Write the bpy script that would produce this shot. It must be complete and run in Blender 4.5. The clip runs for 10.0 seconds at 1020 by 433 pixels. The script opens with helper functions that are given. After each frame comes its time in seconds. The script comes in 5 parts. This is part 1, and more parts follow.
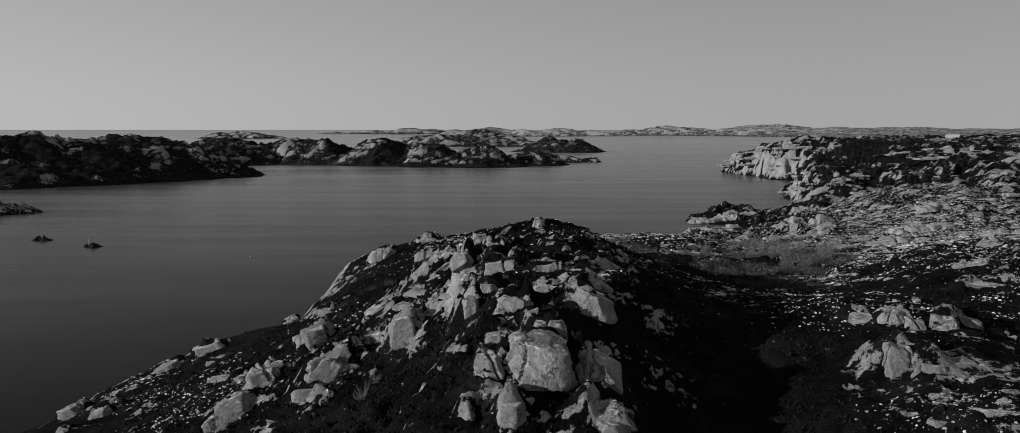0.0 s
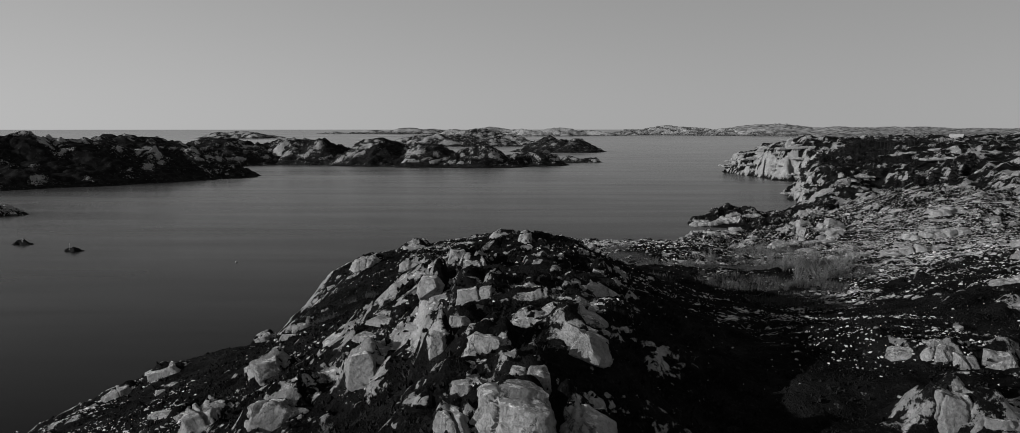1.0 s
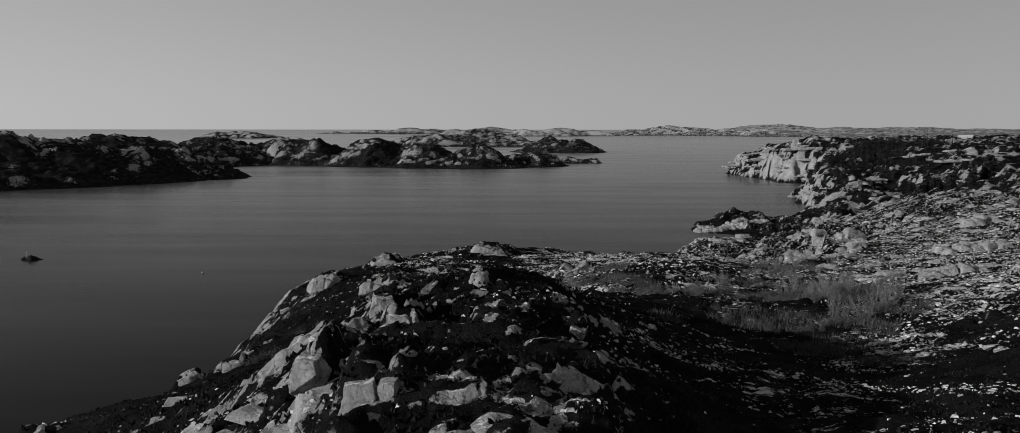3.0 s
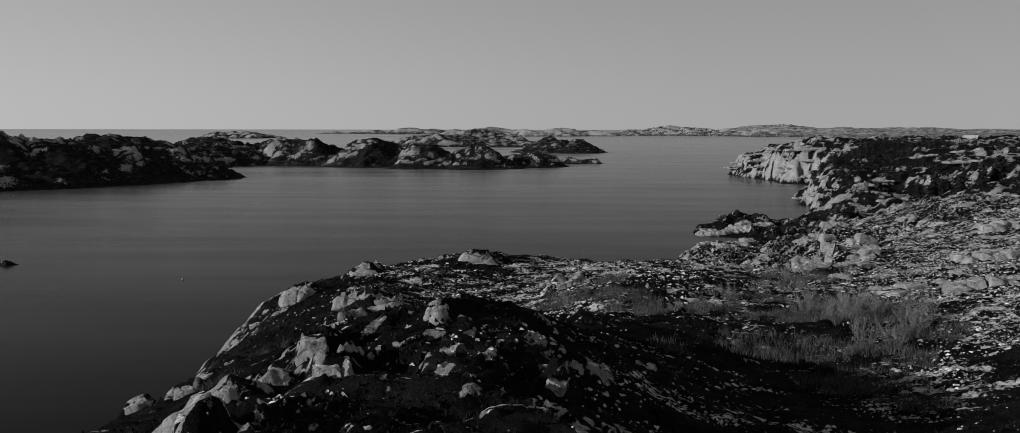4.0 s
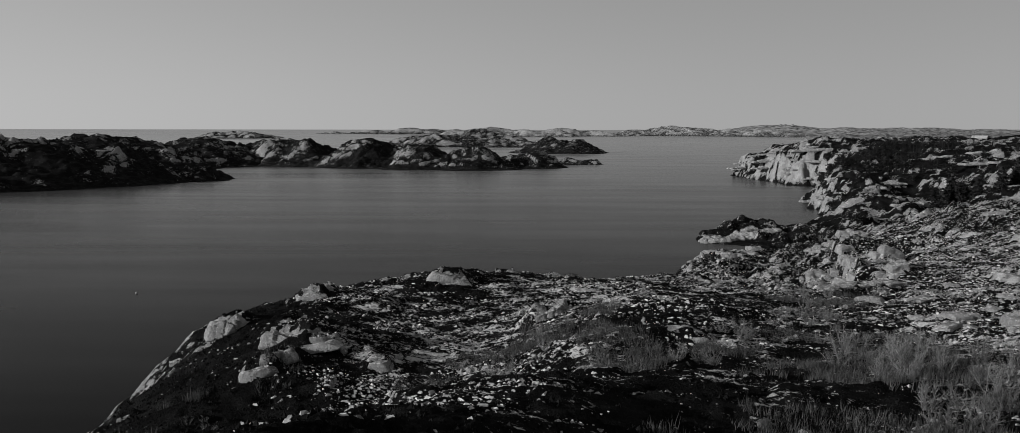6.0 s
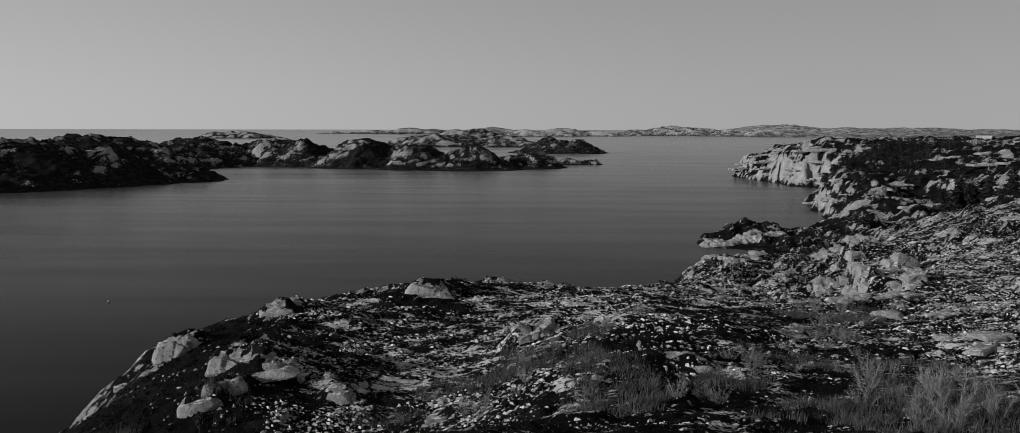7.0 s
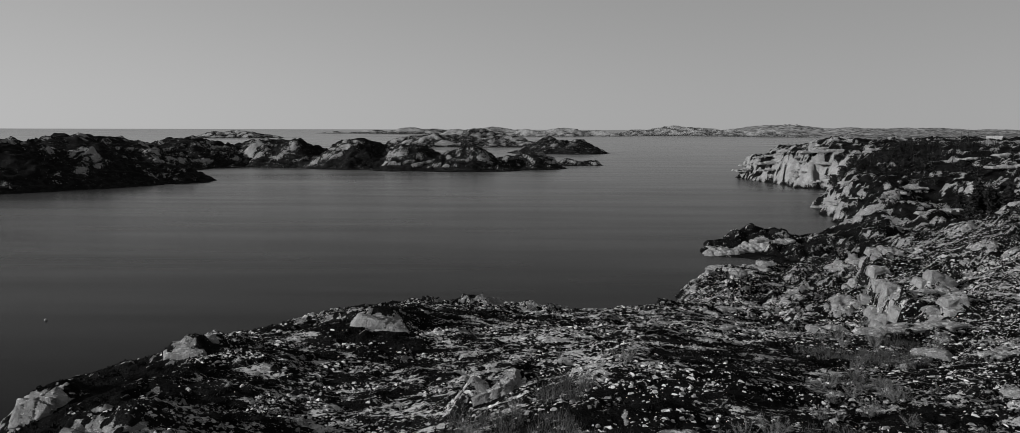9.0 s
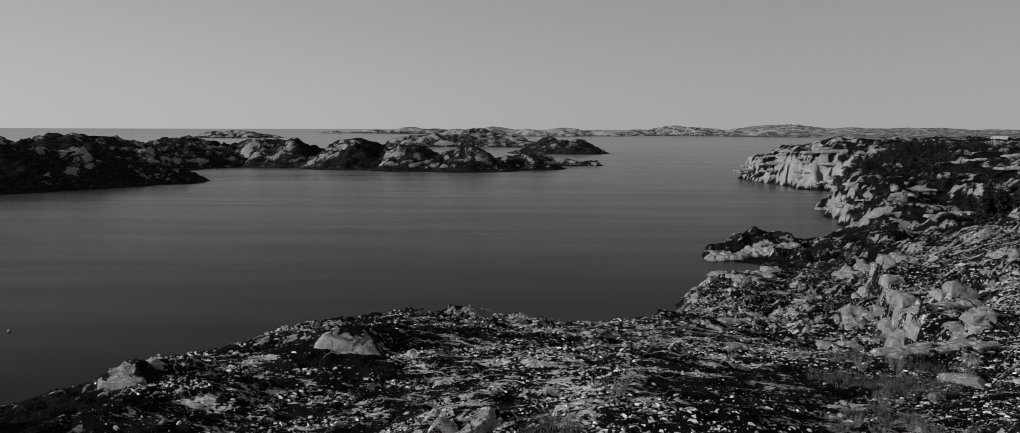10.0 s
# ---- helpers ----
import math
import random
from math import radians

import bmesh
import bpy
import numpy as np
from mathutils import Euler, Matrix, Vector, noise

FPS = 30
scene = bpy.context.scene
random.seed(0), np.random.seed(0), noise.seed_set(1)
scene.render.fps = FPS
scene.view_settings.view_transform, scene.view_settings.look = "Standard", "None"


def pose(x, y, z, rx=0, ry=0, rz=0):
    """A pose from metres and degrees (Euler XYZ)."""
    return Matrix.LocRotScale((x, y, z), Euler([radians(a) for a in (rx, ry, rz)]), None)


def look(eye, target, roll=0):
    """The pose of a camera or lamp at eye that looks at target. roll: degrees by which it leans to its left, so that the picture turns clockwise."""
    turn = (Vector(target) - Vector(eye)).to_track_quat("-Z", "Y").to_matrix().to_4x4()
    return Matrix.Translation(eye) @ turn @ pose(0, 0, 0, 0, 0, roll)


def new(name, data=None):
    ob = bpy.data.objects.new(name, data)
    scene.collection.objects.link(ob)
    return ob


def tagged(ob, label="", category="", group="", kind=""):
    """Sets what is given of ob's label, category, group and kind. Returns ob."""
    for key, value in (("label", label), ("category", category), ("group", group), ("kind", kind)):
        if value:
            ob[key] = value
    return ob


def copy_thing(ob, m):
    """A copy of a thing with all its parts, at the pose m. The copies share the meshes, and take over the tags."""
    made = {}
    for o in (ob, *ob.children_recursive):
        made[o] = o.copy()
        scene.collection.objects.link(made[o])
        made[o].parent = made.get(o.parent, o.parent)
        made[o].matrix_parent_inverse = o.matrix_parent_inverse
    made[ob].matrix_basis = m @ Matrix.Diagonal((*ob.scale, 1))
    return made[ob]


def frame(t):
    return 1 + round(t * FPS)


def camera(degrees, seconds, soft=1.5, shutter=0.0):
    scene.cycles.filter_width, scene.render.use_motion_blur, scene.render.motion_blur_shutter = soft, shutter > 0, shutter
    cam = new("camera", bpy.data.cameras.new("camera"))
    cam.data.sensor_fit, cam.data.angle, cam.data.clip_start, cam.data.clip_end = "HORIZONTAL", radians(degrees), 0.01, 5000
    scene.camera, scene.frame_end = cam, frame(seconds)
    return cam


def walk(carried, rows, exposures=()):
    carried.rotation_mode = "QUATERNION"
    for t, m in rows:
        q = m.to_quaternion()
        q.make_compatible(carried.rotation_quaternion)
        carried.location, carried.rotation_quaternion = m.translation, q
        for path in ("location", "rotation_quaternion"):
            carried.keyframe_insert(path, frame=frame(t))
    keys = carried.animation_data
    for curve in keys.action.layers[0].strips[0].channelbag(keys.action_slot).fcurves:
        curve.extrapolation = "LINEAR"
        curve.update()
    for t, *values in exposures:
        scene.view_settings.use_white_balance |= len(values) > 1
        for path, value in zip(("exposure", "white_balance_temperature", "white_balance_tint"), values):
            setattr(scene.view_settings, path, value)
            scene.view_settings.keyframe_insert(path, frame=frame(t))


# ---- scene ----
cam = camera(63.1, 10.0, soft=0.5)
METRES, EYE, TILT, LEAN, TURN = 100.0, 40.0, -6.1, 0.0, 0.0
ROWS = [
    (0.0, 0.0, 0.0, 0.0, 0.0, 0.0, -0.0),
    (0.5, 0.0071, 0.046, 0.0059, -0.0, -0.0, 0.0),
    (1.0, 0.0151, 0.0961, 0.0115, 0.02, -0.02, 0.02),
    (1.5, 0.0228, 0.1429, 0.0164, 0.04, -0.02, -0.01),
    (2.0, 0.0314, 0.1939, 0.0217, 0.06, -0.03, 0.0),
    (2.5, 0.0397, 0.2416, 0.0265, 0.09, -0.02, -0.03),
    (4.0, 0.0662, 0.3917, 0.0419, 0.19, -0.01, -0.09),
    (4.5, 0.0751, 0.4392, 0.0467, 0.19, -0.01, -0.11),
    (5.0, 0.0845, 0.4906, 0.0517, 0.22, -0.0, -0.12),
    (5.5, 0.0937, 0.538, 0.0564, 0.26, -0.0, -0.12),
    (7.0, 0.1237, 0.6878, 0.0714, 0.33, -0.0, -0.13),
    (7.5, 0.1338, 0.7349, 0.0762, 0.38, -0.0, -0.14),
    (8.0, 0.1439, 0.7852, 0.0812, 0.42, -0.01, -0.16),
    (8.5, 0.1536, 0.8314, 0.0861, 0.44, -0.01, -0.16),
    (9.0, 0.1635, 0.8816, 0.0911, 0.47, -0.01, -0.19),
    (9.5, 0.1728, 0.9279, 0.096, 0.5, -0.02, -0.22),
    (10.0, 0.1827, 0.9778, 0.1014, 0.54, -0.02, -0.22),
]
walk(cam, [(t, pose(0, 0, EYE, TILT, LEAN, TURN) @ pose(METRES * x, METRES * y, METRES * z, 90 + pitch, roll, yaw)) for t, x, y, z, yaw, pitch, roll in ROWS])

# ---- world, sun, exposure ----
SUN_AZ, SUN_EL = (-0.92, -0.39), 14.0
world = bpy.data.worlds.new("sky")
scene.world = world
world.use_nodes = True
wn = world.node_tree.nodes
wl = world.node_tree.links
wn.clear()
sky = wn.new("ShaderNodeTexSky")
sky.sky_type = "NISHITA"
sky.sun_disc = False
sky.sun_elevation = radians(SUN_EL)
sky.sun_rotation = -math.atan2(SUN_AZ[0], SUN_AZ[1])
sky.air_density, sky.dust_density, sky.ozone_density = 0.75, 0.0, 1.0
grey = wn.new("ShaderNodeSeparateColor")
back = wn.new("ShaderNodeBackground")
back.inputs["Strength"].default_value = 0.1
wout = wn.new("ShaderNodeOutputWorld")
wl.new(sky.outputs["Color"], grey.inputs[0])
blend = wn.new("ShaderNodeMath")
blend.operation = "MULTIPLY_ADD"
blend.inputs[1].default_value = 0.8
half = wn.new("ShaderNodeMath")
half.operation = "MULTIPLY"
half.inputs[1].default_value = 0.45
wl.new(grey.outputs["Red"], half.inputs[0])
wl.new(grey.outputs["Blue"], blend.inputs[0])
wl.new(half.outputs[0], blend.inputs[2])
even = wn.new("ShaderNodeMath")
even.operation = "POWER"
even.inputs[1].default_value = 0.55
wl.new(blend.outputs[0], even.inputs[0])
lift = wn.new("ShaderNodeMath")
lift.operation = "MULTIPLY"
lift.inputs[1].default_value = 1.37
wl.new(even.outputs[0], lift.inputs[0])
wl.new(lift.outputs[0], back.inputs["Color"])
wl.new(back.outputs[0], wout.inputs["Surface"])

sun_data = bpy.data.lights.new("sun", "SUN")
sun_data.energy, sun_data.angle, sun_data.color = 5.0, radians(0.5), (1, 1, 1)
sun_dir = Vector((SUN_AZ[0], SUN_AZ[1], math.tan(radians(SUN_EL)) * math.hypot(*SUN_AZ)))
sun = new("sun", sun_data)
sun.matrix_world = look(sun_dir * 300, (0, 0, 0))


# ---- materials (a black-and-white world: neutral greys) ----
def material(name):
    m = bpy.data.materials.new(name)
    m.use_nodes = True
    m.node_tree.nodes.clear()
    return m, m.node_tree.nodes, m.node_tree.links


def nd(nodes, kind, **values):
    n = nodes.new("ShaderNode" + kind)
    for k, v in values.items():
        n.inputs[k.replace("_", " ")].default_value = v
    return n


def ramp(nodes, links, source, a, b, ca, cb):
    r = nodes.new("ShaderNodeMapRange")
    r.interpolation_type = "SMOOTHSTEP"
    r.inputs["From Min"].default_value, r.inputs["From Max"].default_value = a, b
    r.inputs["To Min"].default_value, r.inputs["To Max"].default_value = ca, cb
    links.new(source, r.inputs["Value"])
    return r.outputs["Result"]


def calc(nodes, links, op, a, b):
    m = nodes.new("ShaderNodeMath")
    m.operation = op
    for i, v in enumerate((a, b)):
        if isinstance(v, (int, float)):
            m.inputs[i].default_value = v
        else:
            links.new(v, m.inputs[i])
    return m.outputs[0]


def tone(nodes, links, value):
    c = nodes.new("ShaderNodeCombineColor")
    for i in range(3):
        links.new(value, c.inputs[i])
    return c.outputs[0]


def finish(nodes, links, value, rough, height=None, depth=0.1, strength=0.6, specular=0.2):
    b = nodes.new("ShaderNodeBsdfPrincipled")
    links.new(tone(nodes, links, value), b.inputs["Base Color"])
    b.inputs["Roughness"].default_value = rough
    b.inputs["Specular IOR Level"].default_value = specular
    if height is not None:
        bump = nd(nodes, "Bump", Strength=strength, Distance=depth)
        links.new(height, bump.inputs["Height"])
        links.new(bump.outputs[0], b.inputs["Normal"])
    out = nodes.new("ShaderNodeOutputMaterial")
    links.new(b.outputs[0], out.inputs["Surface"])


def texture(nodes, links, kind, vector, scale, detail=4.0, rough=0.6):
    n = nodes.new("ShaderNodeTex" + kind)
    n.inputs["Scale"].default_value = scale
    if kind == "Noise":
        n.inputs["Detail"].default_value = detail
        n.inputs["Roughness"].default_value = rough
    links.new(vector, n.inputs["Vector"])
    return n


def stretched(nodes, links, sx, sy, sz, turn=0.0):
    g = nodes.new("ShaderNodeNewGeometry")
    m = nodes.new("ShaderNodeMapping")
    m.inputs["Scale"].default_value = (sx, sy, sz)
    m.inputs["Rotation"].default_value = (0, 0, turn)
    links.new(g.outputs["Position"], m.inputs["Vector"])
    return m.outputs[0]


def rock_tone(nodes, links, bright):
    """Pale weathered gneiss: broad stains, streaks down the faces, lichen specks and a few dark cracks."""
    p = stretched(nodes, links, 1, 1, 1)
    p2 = stretched(nodes, links, 1, 1, 0.7, 0.5)
    broad = texture(nodes, links, "Noise", p, 0.3, 3)
    streak = texture(nodes, links, "Noise", p2, 1.6, 6, 0.7)
    speck = texture(nodes, links, "Noise", p, 6.0, 5, 0.75)
    warp = nodes.new("ShaderNodeVectorMath")
    warp.operation = "MULTIPLY_ADD"
    links.new(streak.outputs["Color"], warp.inputs[0])
    warp.inputs[1].default_value = (1.6, 1.6, 1.2)
    links.new(stretched(nodes, links, 0.7, 1.0, 0.5, 0.4), warp.inputs[2])
    crack = texture(nodes, links, "Voronoi", warp.outputs[0], 0.5)
    crack.feature = "DISTANCE_TO_EDGE"
    line = ramp(nodes, links, crack.outputs["Distance"], 0.0, 0.02, 0.8, 0.0)
    line = calc(nodes, links, "MULTIPLY", line, ramp(nodes, links, broad.outputs["Fac"], 0.42, 0.52, 0.0, 1.0))
    crack2 = texture(nodes, links, "Voronoi", warp.outputs[0], 1.25)
    crack2.feature = "DISTANCE_TO_EDGE"
    line2 = ramp(nodes, links, crack2.outputs["Distance"], 0.0, 0.02, 0.15, 0.0)
    line2 = calc(nodes, links, "MULTIPLY", line2, ramp(nodes, links, broad.outputs["Fac"], 0.58, 0.46, 0.0, 1.0))
    line = calc(nodes, links, "MAXIMUM", line, line2)
    leaf = nodes.new("ShaderNodeVectorMath")
    leaf.operation = "MULTIPLY_ADD"
    links.new(streak.outputs["Color"], leaf.inputs[0])
    leaf.inputs[1].default_value = (0.9, 0.9, 0.9)
    links.new(stretched(nodes, links, 0.45, 1.5, 1.9, 0.55), leaf.inputs[2])
    crack3 = texture(nodes, links, "Voronoi", leaf.outputs[0], 0.9)
    crack3.feature = "DISTANCE_TO_EDGE"
    line3 = ramp(nodes, links, crack3.outputs["Distance"], 0.0, 0.03, 0.16, 0.0)
    line = calc(nodes, links, "MAXIMUM", line, line3)
    plate = texture(nodes, links, "Voronoi", warp.outputs[0], 1.25)
    v = ramp(nodes, links, broad.outputs["Fac"], 0.3, 0.7, 0.75, 1.12)
    v = calc(nodes, links, "MULTIPLY", v, ramp(nodes, links, streak.outputs["Fac"], 0.36, 0.6, 0.78, 1.08))
    v = calc(nodes, links, "MULTIPLY", v, ramp(nodes, links, speck.outputs["Fac"], 0.36, 0.5, 0.74, 1.0))
    v = calc(nodes, links, "MULTIPLY", v, calc(nodes, links, "SUBTRACT", 1.0, calc(nodes, links, "MULTIPLY", line, 0.88)))
    v = calc(nodes, links, "MULTIPLY", v, bright)
    # pale lichen and frost patches, also painted to brighten tops the low sun leaves dim
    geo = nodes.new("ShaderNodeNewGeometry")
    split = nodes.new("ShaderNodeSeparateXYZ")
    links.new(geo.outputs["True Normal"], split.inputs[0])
    top_lift_noise = texture(nodes, links, "Noise", stretched(nodes, links, 0.85, 1.15, 1, -0.2), 1.4, 6, 0.78)
    top_lift = calc(nodes, links, "MULTIPLY", ramp(nodes, links, split.outputs["Z"], 0.72, 0.93, 0.0, 1.0),
                 ramp(nodes, links, top_lift_noise.outputs["Fac"], 0.50, 0.57, 0.0, 1.0))
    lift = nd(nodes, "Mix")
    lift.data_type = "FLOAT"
    links.new(top_lift, lift.inputs[0])
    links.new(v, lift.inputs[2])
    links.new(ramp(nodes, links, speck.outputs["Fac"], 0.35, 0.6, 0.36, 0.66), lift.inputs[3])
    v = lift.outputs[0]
    h = calc(nodes, links, "ADD", streak.outputs["Fac"], calc(nodes, links, "MULTIPLY", speck.outputs["Fac"], 0.45))
    h = calc(nodes, links, "ADD", h, calc(nodes, links, "MULTIPLY", plate.outputs["Distance"], 0.5))
    h = calc(nodes, links, "SUBTRACT", h, calc(nodes, links, "MULTIPLY", line, 0.6))
    return v, h


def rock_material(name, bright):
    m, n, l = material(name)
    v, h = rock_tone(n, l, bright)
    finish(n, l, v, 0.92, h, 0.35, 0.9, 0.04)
    return m


def heath_tone(nodes, links, haze_gain=1.0):
    p = stretched(nodes, links, 1, 1, 1)
    a = texture(nodes, links, "Noise", p, 0.25, 3)
    b = texture(nodes, links, "Noise", p, 3.5, 5, 0.7)
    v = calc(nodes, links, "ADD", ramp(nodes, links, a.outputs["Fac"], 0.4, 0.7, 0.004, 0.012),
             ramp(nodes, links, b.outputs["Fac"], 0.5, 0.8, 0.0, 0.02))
    v = calc(nodes, links, "MULTIPLY", v, haze_gain)
    return v, b.outputs["Fac"]


def ground_material(name, bright, fine, ragged=1.5, haze_gain=1.0):
    """Heather moor with bare rock where the mesh's 'rock' value is high, and loose pale stones where 'rubble' is."""
    m, n, l = material(name)
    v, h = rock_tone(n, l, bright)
    hv, hh = heath_tone(n, l, haze_gain)
    rock = n.new("ShaderNodeAttribute")
    rock.attribute_name = "rock"
    rub = n.new("ShaderNodeAttribute")
    rub.attribute_name = "rubble"
    p = stretched(n, l, 1, 1, 1)
    edge = texture(n, l, "Noise", p, fine, 6, 0.72)
    edge2 = texture(n, l, "Noise", stretched(n, l, 0.7, 1.35, 1.2, -0.25), fine * 1.6, 5, 0.75)
    e = calc(n, l, "SUBTRACT", edge.outputs["Fac"], 0.5)
    f = calc(n, l, "ADD", rock.outputs["Fac"], calc(n, l, "MULTIPLY", e, ragged))
    f = ramp(n, l, f, 0.45, 0.56, 0.0, 1.0)
    mid = texture(n, l, "Noise", stretched(n, l, 0.5, 1.2, 1.2, -0.3), fine * 0.3, 3, 0.6)
    q = calc(n, l, "ADD", calc(n, l, "MULTIPLY", edge2.outputs["Fac"], 0.6), calc(n, l, "MULTIPLY", mid.outputs["Fac"], 0.5))
    q = calc(n, l, "ADD", q, calc(n, l, "MULTIPLY", rub.outputs["Fac"], 0.12))
    q = ramp(n, l, q, 0.685, 0.71, 0.0, 1.0)
    q = calc(n, l, "MULTIPLY", q, ramp(n, l, rub.outputs["Fac"], 0.05, 0.35, 0.0, 1.0))
    f = calc(n, l, "MAXIMUM", f, q)
    pale = nd(n, "Mix")
    pale.data_type = "FLOAT"
    l.new(q, pale.inputs[0])
    l.new(v, pale.inputs[2])
    l.new(calc(n, l, "MAXIMUM", v, 0.5), pale.inputs[3])
    mix = nd(n, "Mix")
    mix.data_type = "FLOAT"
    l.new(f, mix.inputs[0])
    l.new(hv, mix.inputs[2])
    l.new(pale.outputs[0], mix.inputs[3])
    hm = nd(n, "Mix")
    hm.data_type = "FLOAT"
    l.new(f, hm.inputs[0])
    l.new(calc(n, l, "MULTIPLY", hh, 1.6), hm.inputs[2])
    l.new(h, hm.inputs[3])
    relief = calc(n, l, "ADD", hm.outputs[0], calc(n, l, "MULTIPLY", q, 0.7))
    finish(n, l, mix.outputs[0], 0.95, relief, 0.3, 0.9, 0.02)
    return m


def plain_material(name, low, high, scale, rough=0.9, specular=0.03):
    m, n, l = material(name)
    info = n.new("ShaderNodeObjectInfo")
    geo = n.new("ShaderNodeNewGeometry")
    t = texture(n, l, "Noise", stretched(n, l, 1, 1, 1), scale, 4)
    v = ramp(n, l, t.outputs["Fac"], 0.3, 0.7, low, high)
    v = calc(n, l, "MULTIPLY", v, ramp(n, l, info.outputs["Random"], 0, 1, 0.8, 1.2))
    v = calc(n, l, "MULTIPLY", v, ramp(n, l, geo.outputs["Random Per Island"], 0, 1, 0.6, 1.4))
    finish(n, l, v, rough, t.outputs["Fac"], 0.05, 0.4, specular)
    return m


def water_material():
    m, n, l = material("sea_water")
    deep = n.new("ShaderNodeBsdfDiffuse")
    deep.inputs["Color"].default_value = (0.006, 0.006, 0.006, 1)
    gloss = n.new("ShaderNodeBsdfGlossy")
    gloss.distribution = "MULTI_GGX"
    wind = texture(n, l, "Noise", stretched(n, l, 0.0022, 0.012, 1, 0.12), 1.0, 4)
    gust = texture(n, l, "Noise", stretched(n, l, 0.006, 0.05, 1, 0.08), 1.0, 5, 0.65)
    l.new(ramp(n, l, wind.outputs["Fac"], 0.3, 0.7, 0.2, 0.3), gloss.inputs["Roughness"])
    swell = texture(n, l, "Noise", stretched(n, l, 0.3, 0.9, 1, -0.5), 1.0, 4, 0.65)
    chop = texture(n, l, "Noise", stretched(n, l, 1.4, 3.0, 1, -0.5), 1.0, 3, 0.6)
    h = calc(n, l, "ADD", swell.outputs["Fac"], calc(n, l, "MULTIPLY", chop.outputs["Fac"], 0.4))
    h = calc(n, l, "MULTIPLY", h, ramp(n, l, wind.outputs["Fac"], 0.35, 0.65, 0.7, 1.3))
    bump = nd(n, "Bump", Strength=1.0, Distance=0.07)
    l.new(h, bump.inputs["Height"])
    l.new(bump.outputs[0], gloss.inputs["Normal"])
    # ruffled water mirrors the sky strongly only at a grazing view
    facing = nd(n, "LayerWeight", Blend=0.5)
    graze = calc(n, l, "POWER", facing.outputs["Facing"], 8.0)
    graze = calc(n, l, "MULTIPLY", graze, ramp(n, l, gust.outputs["Fac"], 0.3, 0.7, 0.86, 1.06))
    mix = n.new("ShaderNodeMixShader")
    l.new(graze, mix.inputs[0])
    l.new(deep.outputs[0], mix.inputs[1])
    l.new(gloss.outputs[0], mix.inputs[2])
    out = n.new("ShaderNodeOutputMaterial")
    l.new(mix.outputs[0], out.inputs["Surface"])
    return m


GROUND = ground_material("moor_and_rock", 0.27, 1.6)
# distant heather is coloured half as light again, in place of haze
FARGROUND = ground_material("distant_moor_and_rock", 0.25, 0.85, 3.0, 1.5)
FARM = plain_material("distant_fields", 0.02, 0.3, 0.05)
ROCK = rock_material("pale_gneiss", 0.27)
STONE = plain_material("pale_stone", 0.15, 0.27, 4.0)
LICHEN = plain_material("lichened_rock", 0.2, 0.36, 3.0)
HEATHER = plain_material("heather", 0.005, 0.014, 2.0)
GRASS = plain_material("dry_grass", 0.045, 0.09, 3.0)
TWIG = plain_material("bare_twigs", 0.09, 0.15, 3.0)
NEEDLES = plain_material("conifer_needles", 0.010, 0.026, 1.0)
BARK = plain_material("bark", 0.03, 0.06, 5.0)
ROOF = plain_material("pale_roof", 0.22, 0.3, 0.5, 0.5)
STEEL = plain_material("painted_steel", 0.12, 0.18, 3.0, 0.5, 0.4)
WATER = water_material()


# ---- noise in arrays ----
def hashed(ix, iy, seed):
    h = (ix.astype(np.int64) * 374761393 + iy.astype(np.int64) * 668265263 + seed * 974634777) & 0x7FFFFFFF
    h = ((h ^ (h >> 13)) * 1274126177) & 0x7FFFFFFF
    h = ((h ^ (h >> 16)) * 2246822519) & 0x7FFFFFFF
    return ((h ^ (h >> 15)) & 0xFFFFFF) / float(0xFFFFFF)


def vnoise(x, y, seed):
    ix, iy = np.floor(x), np.floor(y)
    fx, fy = x - ix, y - iy
    fx, fy = fx * fx * fx * (fx * (fx * 6 - 15) + 10), fy * fy * fy * (fy * (fy * 6 - 15) + 10)
    a, b = hashed(ix, iy, seed), hashed(ix + 1, iy, seed)
    c, d = hashed(ix, iy + 1, seed), hashed(ix + 1, iy + 1, seed)
    return (a + (b - a) * fx) * (1 - fy) + (c + (d - c) * fx) * fy - 0.5


def fbm(x, y, seed, octaves=4, gain=0.5):
    total, amp = np.zeros(np.shape(x)), 1.0
    for o in range(octaves):
        total = total + amp * vnoise(x, y, seed + 17 * o)
        x, y, amp = 1.6 * x + 1.2 * y + 3.1, -1.2 * x + 1.6 * y + 7.7, amp * gain
    return total


